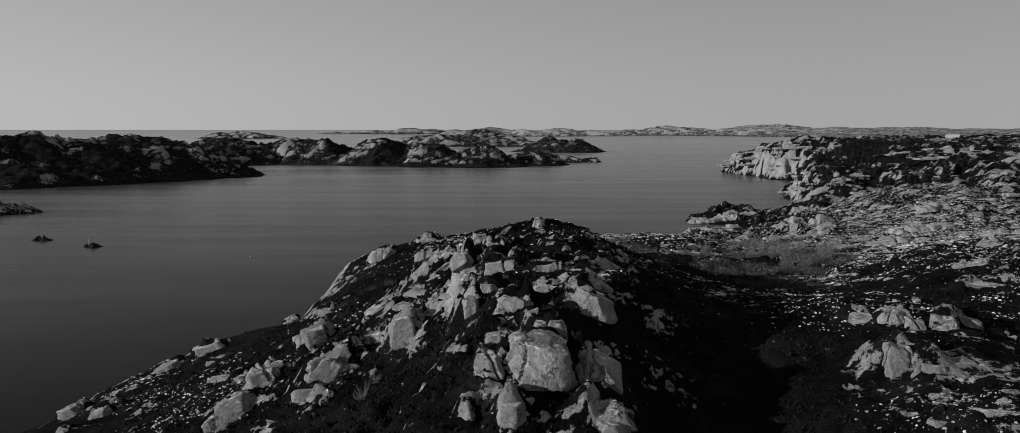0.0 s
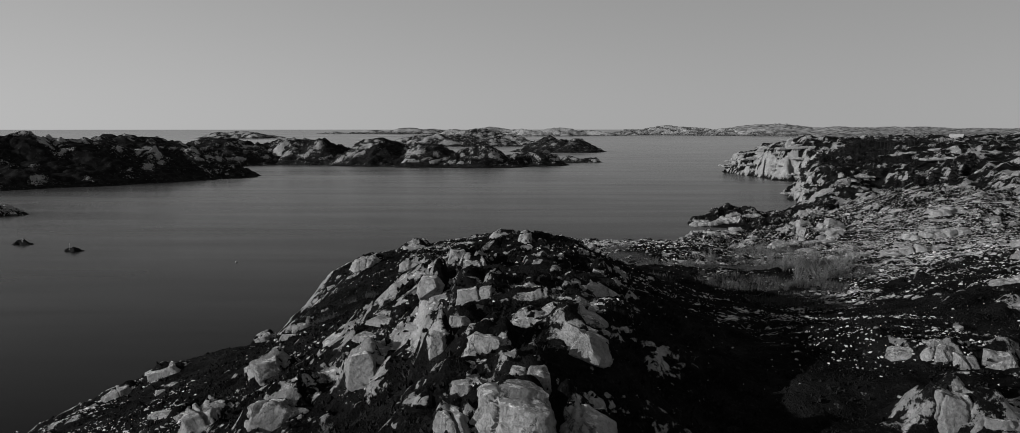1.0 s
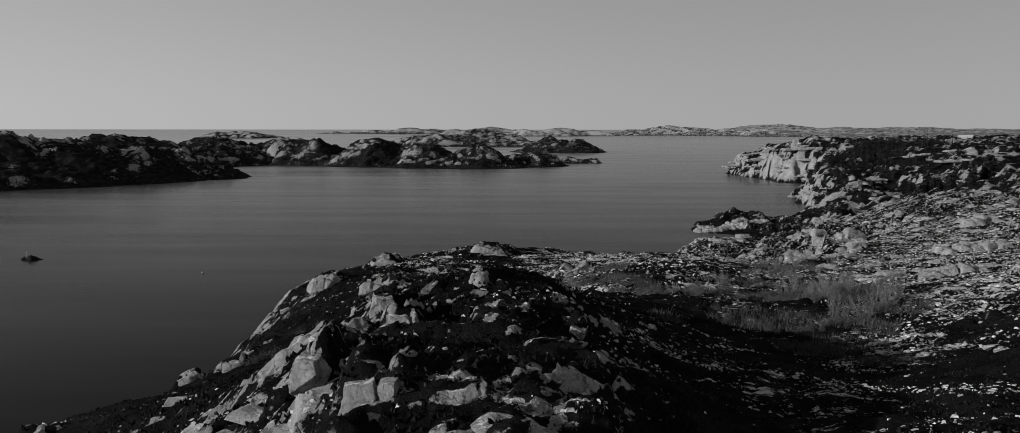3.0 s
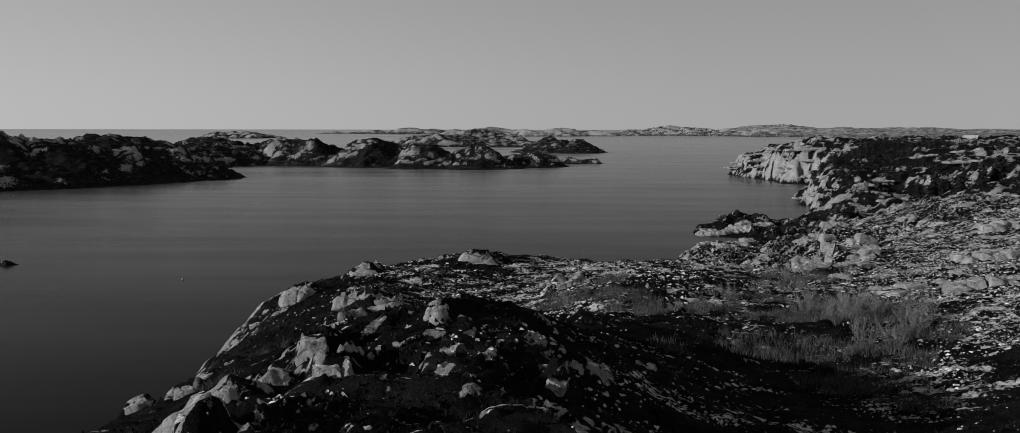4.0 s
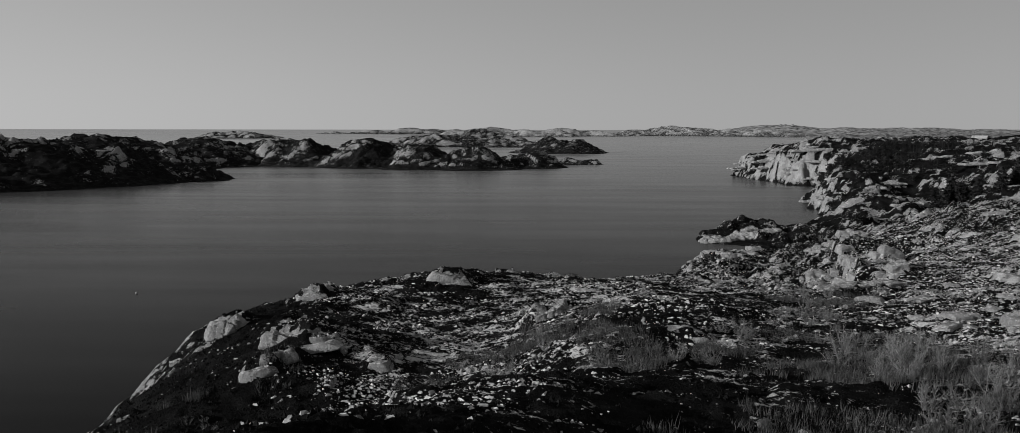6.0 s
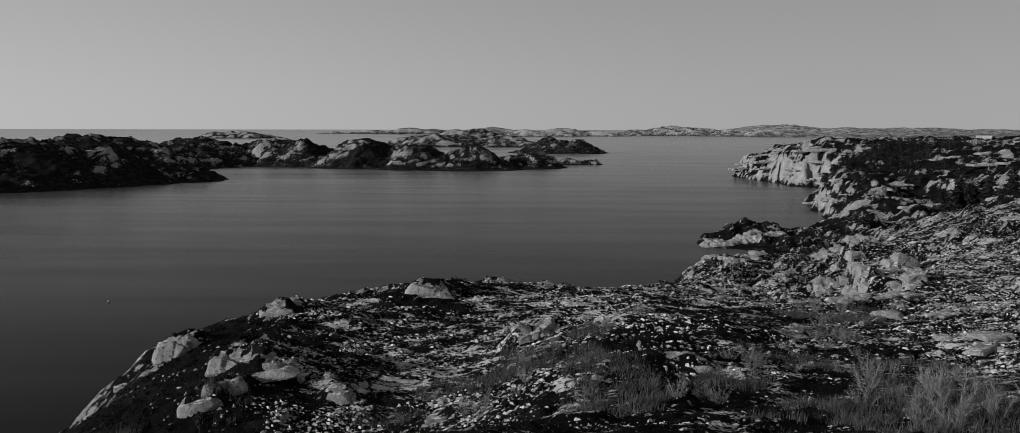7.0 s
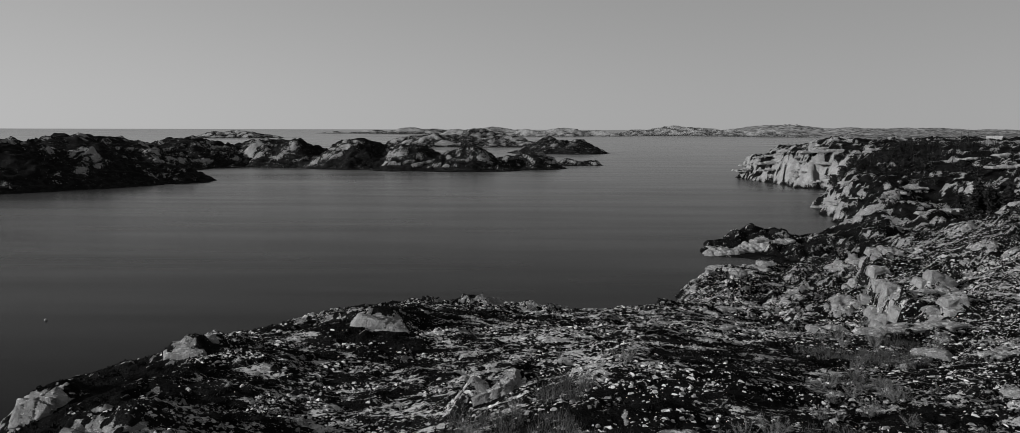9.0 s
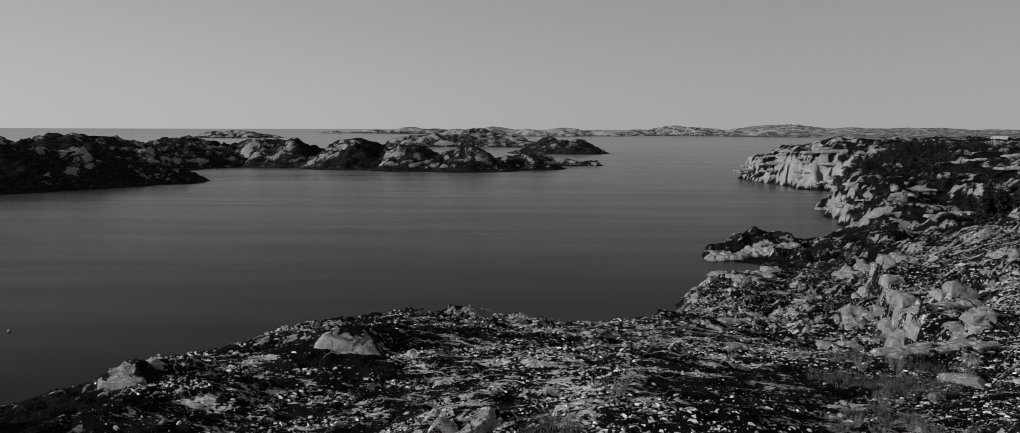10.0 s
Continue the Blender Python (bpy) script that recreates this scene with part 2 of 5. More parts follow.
def blocks(x, y, seed):
    """Fractured rock: cells with a level, a tilt and a joint between them. Gives height (about -1 to 1) and joint distance."""
    ix, iy = np.floor(x), np.floor(y)
    f1, f2 = np.full(np.shape(x), 9.0), np.full(np.shape(x), 9.0)
    level = np.zeros(np.shape(x))
    for dx in (-1, 0, 1):
        for dy in (-1, 0, 1):
            cx, cy = ix + dx, iy + dy
            px, py = cx + 0.1 + 0.8 * hashed(cx, cy, seed), cy + 0.1 + 0.8 * hashed(cx, cy, seed + 1)
            d = np.hypot(x - px, y - py)
            h = 1.6 * (hashed(cx, cy, seed + 2) - 0.5) + 1.1 * (hashed(cx, cy, seed + 3) - 0.35) * (x - px) \
                + 1.1 * (hashed(cx, cy, seed + 4) - 0.35) * (y - py)
            near = d < f1
            f2 = np.where(near, f1, np.minimum(f2, d))
            level = np.where(near, h, level)
            f1 = np.where(near, d, f1)
    return level, f2 - f1


def step(a, b, v):
    t = np.clip((v - a) / (b - a), 0, 1)
    return t * t * (3 - 2 * t)


# ---- the lie of the land ----
COAST_SOUTH = [(-80, -60), (-74, 40), (-64, 80), (-57, 104), (-47, 122), (-42, 140), (-41, 165), (-43, 198), (-36, 215), (-24, 234), (0, 250), (25, 256), (48, 264),
               (54, 286), (64, 301), (72, 317), (88, 328), (90, 337), (76, 345), (75, 360), (79, 374), (95, 384), (122, 383), (147, 408)]
COAST_NORTH = [(153, 426), (159, 442), (160, 456), (166, 490), (173, 521), (198, 560), (216, 610), (211, 644), (206, 694), (196, 746),
               (215, 800), (262, 960), (330, 1120), (520, 1300), (800, 1450), (1300, 1600), (1300, -60)]
# knolls and dips: x, y, breadth, height
KNOLLS_NEAR = [(3, 82, 9, 9.4), (1, 58, 12, 12.2), (4, 44, 12, 0.5), (-12, 92, 12, 6.7), (14, 75, 12, 0.3), (-20, 72, 12, 4.3), (-34, 100, 12, 2.1),
 (27, 54, 12, 4.9), (28, 75, 12, 3.5), (6, 105, 12, 8.5), (25, 118, 12, 3.5), (48, 125, 12, 1.5), (-22, 135, 12, 3.3), (-22, 157, 12, 5.6),
 (12, 158, 12, 2.2), (-5, 177, 12, 3.4)]
KNOLLS_SHORE = [(12, 195, 12, 2.9), (30, 180, 12, 3.2), (26, 150, 12, 4.5), (52, 190, 12, 0.5), (45, 225, 12, 2.8), (66, 232, 12, -3.0), (-12, 215, 12, 0.2),
 (20, 222, 12, -0.5), (-36, 150, 9, -3.5), (14, 50, 7, -4.6), (-38, 172, 12, 4.6), (30, 245, 12, -4.9), (-26, 222, 12, -0.0), (-38, 120, 12, -0.2),
 (0, 235, 12, 0.7)]
KNOLLS_MID = [(88, 212, 26, 0.3), (112, 232, 26, 5.6), (80, 250, 26, -8.2), (78, 180, 26, -0.6), (98, 330, 26, -13.3), (128, 300, 26, 1.5), (125, 262, 26, 6.3),
 (60, 90, 26, 7.5), (90, 130, 26, 2.7), (10, 20, 26, 1.7), (-35, 50, 26, -2.1)]
KNOLLS_FAR = [(160, 230, 60, -3.0), (190, 350, 60, 6.9), (245, 480, 50, 10.6), (235, 580, 50, 7.3), (245, 700, 60, 19.7), (300, 480, 60, 7.5), (330, 650, 80, 4.9),
 (420, 560, 90, 9.1), (480, 800, 140, 14.4), (150, 100, 80, 10.6), (400, 300, 120, 4.7), (700, 500, 220, 10.0), (900, 900, 260, 19.9),
 (700, 1150, 200, 5.6), (350, 1000, 120, 9.9), (300, 100, 140, 14.2), (800, 150, 260, 19.6), (0, -30, 60, 12.1), (140, 400, 35, -0.7),
 (195, 417, 22, -7.5)]
# the knoll at (5, 20) is out of view, added to shade the gully
KNOLLS_EXTRA = [(180, 388, 14, -8.0), (5, 34, 8, -0.5), (5, 20, 8, 6.5), (340, 540, 70, -4.0), (430, 780, 90, -5.0), (240, 720, 60, -4.0), (6, 49, 5, 0.7),
 (8, 61, 5, 1.3), (9, 72, 5, 1.5), (17, 60, 7, -0.6), (17, 46, 6, -0.3), (165, 345, 22, -5.0), (195, 415, 15, -4.0), (150, 380, 20, -2.0),
 (126, 350, 12, -2.5)]
KNOLLS_FINE = [(-10, 68, 7, 0.7), (14.5, 92, 8, 2.6), (-32, 105, 8, 1.4), (8, 192, 8, 0.6), (-16, 178, 9, 1.2), (-9, 147, 8, 2.4), (82, 288, 14, -5.1),
 (-1, 64, 6, 0.0), (80, 255, 12, 2.1), (52, 212, 12, -1.3), (40, 160, 10, 1.3), (46, 96, 12, -0.5), (-25, 135, 9, -0.6), (5, 178, 6, -0.3),
 (4, 155, 7, -0.4), (25, 158, 8, 1.0), (73, 214, 8, -0.1), (12, 120, 9, 1.7), (-2, 190, 8, 2.8), (-20, 190, 8, 2.5), (35, 200, 10, 0.7),
 (18, 137, 7, 2.8), (-9, 57, 4.5, -2.5), (-5.5, 70, 4.5, 1.8)]
# bare rock: x, y, width, depth, height, turn, lean
KNOLL_SLABS = [
    (1.5, 47.7, 3.5, 2.8, 2.9, 6, 4), (-1.2, 47.6, 1.8, 1.6, 2.6, -14, -6), (5.1, 48.1, 3.2, 1.9, 2.3, -20, 26),
    (3.6, 47.2, 0.7, 0.6, 1.1, 10, 10), (-2.5, 45.3, 1.0, 0.9, 1.2, 0, 0), (-0.0, 44.5, 1.6, 1.3, 1.6, 10, 0),
    (5.3, 44.9, 2.9, 2.0, 1.4, -15, 16), (-1.4, 45.9, 0.8, 0.7, 0.9, 0, 0), (2.2, 51.3, 2.3, 1.9, 1.9, 5, 12),
    (-0.7, 51.7, 2.5, 1.8, 1.1, 10, -8), (5.5, 55.4, 3.6, 2.2, 1.3, -18, 18), (5.3, 57.5, 3.6, 2.2, 0.6, -15, 12),
    (6.3, 60.4, 4.5, 2.2, 0.8, -15, 12), (-0.7, 61.7, 2.9, 2.3, 2.6, 0, 0)]
FACE_SLABS = [
    (0.3, 54.6, 2.7, 1.9, 1.9, 8, 4), (-3.7, 64.2, 1.8, 2.6, 1.9, 4, -6), (-2.7, 56.1, 1.3, 1.2, 2.7, 10, 0), (-3.0, 67.2, 2.2, 1.8, 1.3, 0, 0),
    (-4.1, 70.0, 0.7, 0.6, 1.9, 0, -8), (-2.9, 78.4, 1.6, 1.6, 2.0, 0, 0), (2.7, 81.4, 1.7, 1.5, 0.8, 0, 0),
    (3.2, 57.4, 2.7, 1.6, 0.5, -12, 8), (2.5, 62.3, 2.4, 1.7, 0.4, 0, 0), (-1.5, 58.7, 1.6, 1.3, 1.1, 0, 0), (1.5, 52.3, 1.2, 1.0, 0.9, 10, 0)]
SEAWARD_SLABS = [
    (-8.2, 62.9, 2.1, 1.9, 2.2, 25, -14), (-7.2, 72.0, 6.6, 3.0, 1.5, 12, -34), (-11.0, 71.5, 4.4, 2.2, 1.2, 14, -32),
    (-19.5, 65.7, 3.1, 2.2, 3.2, 30, -22), (-17.1, 72.6, 2.4, 1.9, 2.6, 30, -18), (-13.4, 62.1, 4.1, 2.5, 2.9, 30, -20),
    (-21.6, 61.6, 4.5, 2.3, 2.2, 30, -28), (-35.8, 96.6, 4.1, 2.5, 1.8, 25, -16), (-41.4, 81.4, 3.8, 2.3, 1.6, 25, -18),
    (-46.0, 84.7, 3.0, 1.8, 1.8, 25, -16), (-43.3, 77.9, 1.5, 1.2, 0.9, 0, 0), (-19.0, 77.0, 3.4, 1.8, 1.3, 28, -18),
    (-40.2, 95.6, 3.4, 2.0, 1.4, 25, -14), (-42.2, 92.9, 2.2, 1.6, 0.9, 25, -12)]
SEAWARD_BLOCKS = [
    (-42.8, 89.4, 3.1, 1.9, 0.7, 25, -12), (-24.2, 73.1, 2.0, 1.4, 1.1, 25, -14), (-10.3, 64.9, 2.6, 1.5, 1.0, 25, -14),
    (-15.3, 60.3, 2.1, 1.3, 0.7, 20, -10), (-32.2, 89.4, 2.8, 1.7, 0.7, 20, -10)]
SHOULDER_SLABS = [
    (-1.3, 75.3, 2.0, 1.8, 2.0, 5, -6), (2.8, 80.4, 1.2, 1.1, 1.2, 0, 0), (1.4, 149.4, 6.0, 3.0, 0.8, 0, 4), (2.3, 77.5, 1.0, 0.7, 0.4, 0, 0),
    (3.7, 77.0, 1.3, 0.9, 0.5, 0, 6), (3.6, 74.9, 1.6, 0.9, 0.4, 0, 4), (8.5, 76.0, 1.1, 1.6, 1.5, -30, 16),
    (-10.7, 145.3, 5.7, 3.4, 1.3, 10, -8), (-13.3, 141.2, 3.4, 2.0, 1.5, 15, -14), (-15.3, 138.9, 4.1, 2.0, 1.5, 15, -18),
    (-3.7, 75.2, 1.2, 0.6, 1.5, 20, -30), (-28.6, 126.4, 3.6, 2.1, 1.7, 25, -18), (-29.5, 134.0, 3.0, 1.8, 1.3, 25, -16),
    (-27.2, 136.7, 1.9, 1.3, 1.0, 25, -14)]
SHOULDER_BLOCKS = [
    (-33.9, 126.2, 2.9, 1.7, 1.6, 25, -18), (14.3, 87.8, 2.2, 1.3, 0.5, -10, 10), (10.7, 87.2, 2.1, 1.3, 0.3, -12, 10),
    (27.7, 116.0, 4.3, 1.3, 0.3, -12, 6), (28.2, 139.5, 3.3, 1.3, 0.5, -8, 4), (-17.5, 171.0, 4.2, 2.9, 2.2, 10, -8)]
BACK_SLABS = [
    (-14.2, 146.7, 6.0, 3.6, 3.3, -8, 2), (-24.4, 157.8, 5.3, 3.2, 2.7, 10, -6), (-26.6, 155.7, 2.4, 1.4, 0.8, 25, -16),
    (-30.8, 157.7, 1.8, 1.3, 0.7, 25, -16), (-16.8, 174.7, 3.3, 2.0, 2.0, 10, -8), (14.7, 155.2, 5.8, 2.9, 2.6, 30, -16),
    (-0.0, 183.5, 5.4, 3.2, 2.2, 5, 6), (-5.1, 187.4, 4.3, 2.1, 0.8, 5, 0), (-5.5, 144.3, 2.6, 1.6, 0.7, 0, 0),
    (-3.6, 142.5, 2.7, 1.6, 1.2, 10, -6), (-10.8, 145.6, 2.3, 1.6, 1.1, 0, 0), (-11.5, 152.1, 3.6, 1.8, 0.5, 0, 0),
    (6.2, 137.7, 3.6, 1.8, 1.3, 20, -10), (22.4, 118.9, 2.2, 0.9, 0.3, -8, 4)]
BACK_BLOCKS = [
    (27.3, 140.6, 3.6, 1.5, 0.5, -8, 4), (22.0, 180.3, 5.3, 2.6, 0.9, -5, 4), (23.0, 153.1, 4.0, 2.0, 0.6, -5, 4),
    (24.9, 119.1, 2.0, 0.8, 0.3, -10, 6), (1.5, 183.4, 4.7, 2.8, 1.7, 5, 6)]
EAST_SLABS = [
    (27.2, 63.1, 2.9, 2.6, 1.3, 0, 0), (28.8, 61.9, 2.2, 1.9, 1.6, 0, 0), (30.5, 61.6, 2.2, 2.0, 1.8, 4, 0),
    (32.6, 61.7, 2.8, 2.3, 2.2, -8, 6), (35.1, 62.9, 2.1, 1.7, 1.5, -10, 14), (35.7, 72.4, 1.3, 1.1, 0.7, 0, 0),
    (25.2, 53.4, 2.5, 2.0, 2.9, 6, 2), (26.9, 52.3, 2.3, 1.9, 1.7, -6, 4), (30.6, 53.7, 1.8, 1.3, 0.6, -5, 4),
    (33.8, 59.9, 2.1, 1.3, 0.6, -5, 4), (24.0, 48.2, 2.1, 1.3, 0.8, 0, 0), (24.9, 46.2, 1.7, 1.2, 0.5, 0, 0),
    (26.1, 49.4, 1.4, 1.0, 0.5, 0, 0), (27.9, 46.5, 2.8, 1.4, 0.3, 0, 0)]
EAST_BLOCKS = [
    (51.2, 90.6, 4.4, 2.2, 0.7, -5, 4), (49.0, 83.2, 5.5, 2.7, 0.7, -5, 4), (43.4, 91.8, 3.6, 1.8, 0.5, -5, 2)]
SCARP_CRAGS = [(72.1, 210.1, 4.4, 3.9, 6.2, 10, 0), (80.5, 233.1, 3.5, 3.2, 5.4, 10, 0), (84.4, 246.2, 5.1, 4.1, 4.3, 10, 0), (83.9, 220.8, 4.9, 4.0, 3.2, 10, 0), (77.3, 204.3, 5.1, 3.1, 1.9, 0, 0), (91.2, 256.4, 5.9, 4.2, 3.2, 0, 0)]
SLABS = ((KNOLL_SLABS, "pale grey split gneiss block on the dark heather knoll"),
         (FACE_SLABS, "steep pale gneiss face jutting from the knoll"),
         (SEAWARD_SLABS, "smooth pale slab dipping towards the sea"),
         (SEAWARD_BLOCKS, "smooth pale slab dipping towards the sea"),
         (SHOULDER_SLABS, "cracked pale gneiss lying in dark heather"),
         (SHOULDER_BLOCKS, "cracked pale gneiss lying in dark heather"),
         (BACK_SLABS, "rounded furrowed gneiss boulder in dark heather"),
         (BACK_BLOCKS, "rounded furrowed gneiss boulder in dark heather"),
         (EAST_SLABS, "massive pale jointed gneiss above a dark hollow"),
         (EAST_BLOCKS, "massive pale jointed gneiss above a dark hollow"))


def coast_distance(x, y):
    """Metres inland of the shore; negative out at sea."""
    ring = COAST_SOUTH + COAST_NORTH
    d, inside = np.full(np.shape(x), 1e9), np.zeros(np.shape(x), bool)
    for (ax, ay), (bx, by) in zip(ring, ring[1:] + ring[:1]):
        ex, ey = bx - ax, by - ay
        t = np.clip(((x - ax) * ex + (y - ay) * ey) / (ex * ex + ey * ey), 0, 1)
        d = np.minimum(d, np.hypot(x - ax - t * ex, y - ay - t * ey))
        if ey:
            inside ^= ((ay > y) != (by > y)) & (x < ex * (y - ay) / ey + ax)
    return np.where(inside, d, -d)


def lie(x, y):
    """The smooth height of the land, without rock or heather, and the distance inland."""
    d = coast_distance(x, y) + 3.0 * fbm(x / 14, y / 14, 5, 3)
    away = step(300, 420, np.hypot(x, y))
    d = d + away * (9.0 * fbm(x / 26, y / 26, 7, 4) + 1.0)
    cliff = away * step(440, 520, y)
    d = d + cliff * (5.0 * blocks((x * 0.8 + y * 0.6) / 17, (y * 0.8 - x * 0.6) / 12, 15)[0] + 2.2 * blocks((x * 0.8 + y * 0.6) / 7, (y * 0.8 - x * 0.6) / 5, 17)[0])
    h = np.full(np.shape(x), 8.0)
    for kx, ky, s, a in KNOLLS_NEAR + KNOLLS_SHORE + KNOLLS_MID + KNOLLS_FAR + KNOLLS_EXTRA + KNOLLS_FINE:
        h = h + a * np.exp(-((x - kx) ** 2 + (y - ky) ** 2) / (2 * s * s))
    wide = 6.5 + 3.5 * step(480, 600, y) + 4.0 * step(680, 760, y)
    z = h * (1 - np.exp(-np.maximum(d, 0) / wide))
    # the scarp beside the inland bay
    side = ((x - 74) * 0.955 - (y - 214) * 0.297) + 1.5 * fbm(x / 5, y / 5, 61, 3)
    along = step(196, 212, y) * (1 - step(262, 285, y))
    z = z + along * (3.2 * step(-0.8, 0.8, side) * np.exp(-np.maximum(side, 0) / 22) - 2.6 * (1 - step(-1.0, 1.0, side)) * np.exp(np.minimum(side, 0) / 14))
    # the drop on the seaward side of the knoll
    side = x + 4.3 + 0.5 * fbm(x / 3, y / 3, 65, 3)
    z = z - 2.4 * step(0.5, -0.5, side) * np.exp(np.minimum(side, 0) / 5) * np.exp(-((y - 62) / 6.5) ** 2)
    return np.where(d > 0, z, np.maximum(d * 0.5, -4.0)), d


def stepped(v, size):
    """Ledges: level treads and steep risers, as jointed rock weathers."""
    n = np.floor(v / size)
    f = v / size - n
    return size * (n + 0.25 * f + 0.75 * step(0.34, 0.66, f))


def crags(x, y, scale, amp, size, seed):
    wx, wy = x + 0.35 * scale * fbm(x / scale * 2.3, y / scale * 2.3, seed + 1, 2), y + 0.35 * scale * fbm(x / scale * 2.3, y / scale * 2.3, seed + 2, 2)
    u, v = (wx * 0.94 + wy * 0.34) / scale, (wy * 0.94 - wx * 0.34) / (0.62 * scale)
    return stepped(amp * fbm(u, v, seed, 4, 0.5), size)


def moor(x, y):
    """Height of the ground with its rock ledges and heather, how craggy it is, and the distance inland."""
    z, d = lie(x, y)
    far = step(220, 420, np.hypot(x, y))
    hump = fbm(x / 26, y / 26, 51, 3)
    craggy = np.clip(step(-0.22, 0.15, fbm(x / 17, y / 17, 57, 3) + 0.25 * far + 0.2 * (1 - step(2, 10, d)) + 0.5 * np.exp(-((x / 26) ** 2 + ((y - 65) / 34) ** 2)) - 0.28 * smooth_ground(x, y)), 0.12, 1)
    shore = step(0.5, 4, d)
    u, v = (x - 126) * 0.73 + (y - 380) * 0.69, (y - 380) * 0.73 - (x - 126) * 0.69
    low = np.exp(-(u / 26) ** 2 - (v / 17) ** 2)
    ledge = stepped(z + 6.5 * fbm(x / 21, y / 26, 401, 4), 2.6)
    z = z + 0.9 * far * step(0, 6, d) * (ledge - z)
    mid = crags(x, y, 11.0, 3.4, 1.15, 301)
    fine = crags(x, y, 3.6, 1.25, 0.42, 331)
    chip, _ = blocks((x * 0.9 + y * 0.4) / 1.7, (y * 0.9 - x * 0.4) / 1.1, 41)
    big = crags(x, y, 34.0, 9.0, 3.0, 361)
    wx, wy = x + 2.2 * fbm(x / 6, y / 6, 23, 3), y + 2.2 * fbm(x / 6, y / 6, 24, 3)
    slab, gap = blocks((wx * 0.9 + wy * 0.43) / 7.5, (wy * 0.9 - wx * 0.43) / 4.6, 33)
    slab2, gap2 = blocks((wx * 0.9 + wy * 0.43) / 3.1, (wy * 0.9 - wx * 0.43) / 2.1, 37)
    stony = step(120, 190, np.hypot(x, y)) * step(38, 60, x) * craggy * step(1, 5, d)
    z = z + stony * (0.8 * slab + 0.4 * slab2 - 0.7 * (1 - step(0, 0.12, gap)) - 0.25 * (1 - step(0, 0.15, gap2)))
    joints = np.maximum(stony * (1 - step(0.02, 0.12, gap)), 0.6 * stony * (1 - step(0.0, 0.14, gap2))) + stony * step(0.05, -0.35, slab)
    calm = 0.38 + 0.62 * step(180, 260, np.hypot(x, y))
    z = z + shore * (0.35 * hump + calm * craggy * (0.75 * mid + 0.9 * fine + 0.12 * chip) + far * 0.35 * big) + 0.2 * fbm(x / 1.1, y / 1.1, 71, 3)
    # the first knoll: bedrock broken along joints into tilted slabs, large and small
    knoll = np.exp(-np.maximum(((x + 4) / 26) ** 2 + ((y - 62) / 30) ** 2 - 0.35, 0) * 1.6) * shore
    bx, by = x + 0.9 * fbm(x / 2.4, y / 2.4, 501, 3), y + 0.9 * fbm(x / 2.4, y / 2.4, 502, 3)
    slabs, split = blocks((bx * 0.86 + by * 0.5) / 6.0, (by * 0.86 - bx * 0.5) / 3.0, 503)
    slabs2, split2 = blocks((bx * 0.86 + by * 0.5) / 2.6, (by * 0.86 - bx * 0.5) / 1.2, 507)
    slabs3, split3 = blocks((bx * 0.86 + by * 0.5) / 0.8, (by * 0.86 - bx * 0.5) / 0.5, 511)
    z = z + knoll * (0.35 * slabs + 0.22 * slabs2 + 0.10 * slabs3 - 0.2 * (1 - step(0, 0.1, split2)))
    joints = joints + 0.25 * knoll * (1 - step(0.0, 0.14, split2)) + 0.3 * knoll * step(0.1, -0.5, slabs)
    # low long ledges over the slopes behind it
    strips = (1 - knoll) * shore * step(96, 120, y + 0.8 * np.maximum(x - 12, 0)) * (1 - 0.8 * far) * (1 - 0.8 * np.clip(smooth_ground(x, y), 0, 1))
    strip, _ = blocks((bx * 0.96 + by * 0.26) / 3.6, (by * 0.96 - bx * 0.26) / 1.25, 515)
    z = z + 0.34 * strips * strip
    z = z * (1 - 0.7 * low)
    return np.where(d > 0, np.maximum(z, 0.15 * np.minimum(d, 3)), np.minimum(z, -0.3)), craggy - 2.6 * joints, d


def smooth_ground(x, y):
    """1 where thick heather and scrub lie over the rock: the hollow behind the first knoll, and the steep seaward bank."""
    a = 0.9 * np.exp(-(((x - 42) / 13) ** 2 + ((y - 130) / 22) ** 2)) + 0.6 * np.exp(-(((x - 58) / 9) ** 2 + ((y - 188) / 8) ** 2))
    return a + np.exp(-(((x + 29) / 13) ** 2 + ((y - 128) / 24) ** 2)) + 0.3 * np.exp(-(((x - 108) / 10) ** 2 + ((y - 366) / 7) ** 2)) + 0.9 * np.exp(-(((x - 16) / 8) ** 2 + ((y - 58) / 24) ** 2)) + np.exp(-(((x + 9) / 7) ** 2 + ((y - 54) / 7) ** 2))


def exposure_of_rock(xs, ys, z, craggy, x, y, low=0.4, high=1.1, wild=0.0):
    """Bare rock shows on steep faces and on the worn tops of the crags."""
    gy, gx = np.gradient(z, ys, xs)
    slope = np.hypot(gx, gy)
    top = z - (np.roll(z, 3, 0) + np.roll(z, -3, 0) + np.roll(z, 3, 1) + np.roll(z, -3, 1)) / 4
    return np.clip(0.85 * step(low, high, slope) + 0.5 * step(0.05, 0.4, top) + 0.6 * fbm(x / 5, y / 5, 91, 3) + 0.25 * craggy - 0.14 - 0.30 * (1 - wild) + 0.12 * step(0.2, 0.6, craggy) * wild, 0, 1)


def sea_level(r):
    """The far sea, lifted a little to keep its true horizon within the lens's reach."""
    return 28.6 * np.clip((np.asarray(r) - 2400) / 2550, 0, 1) ** 2


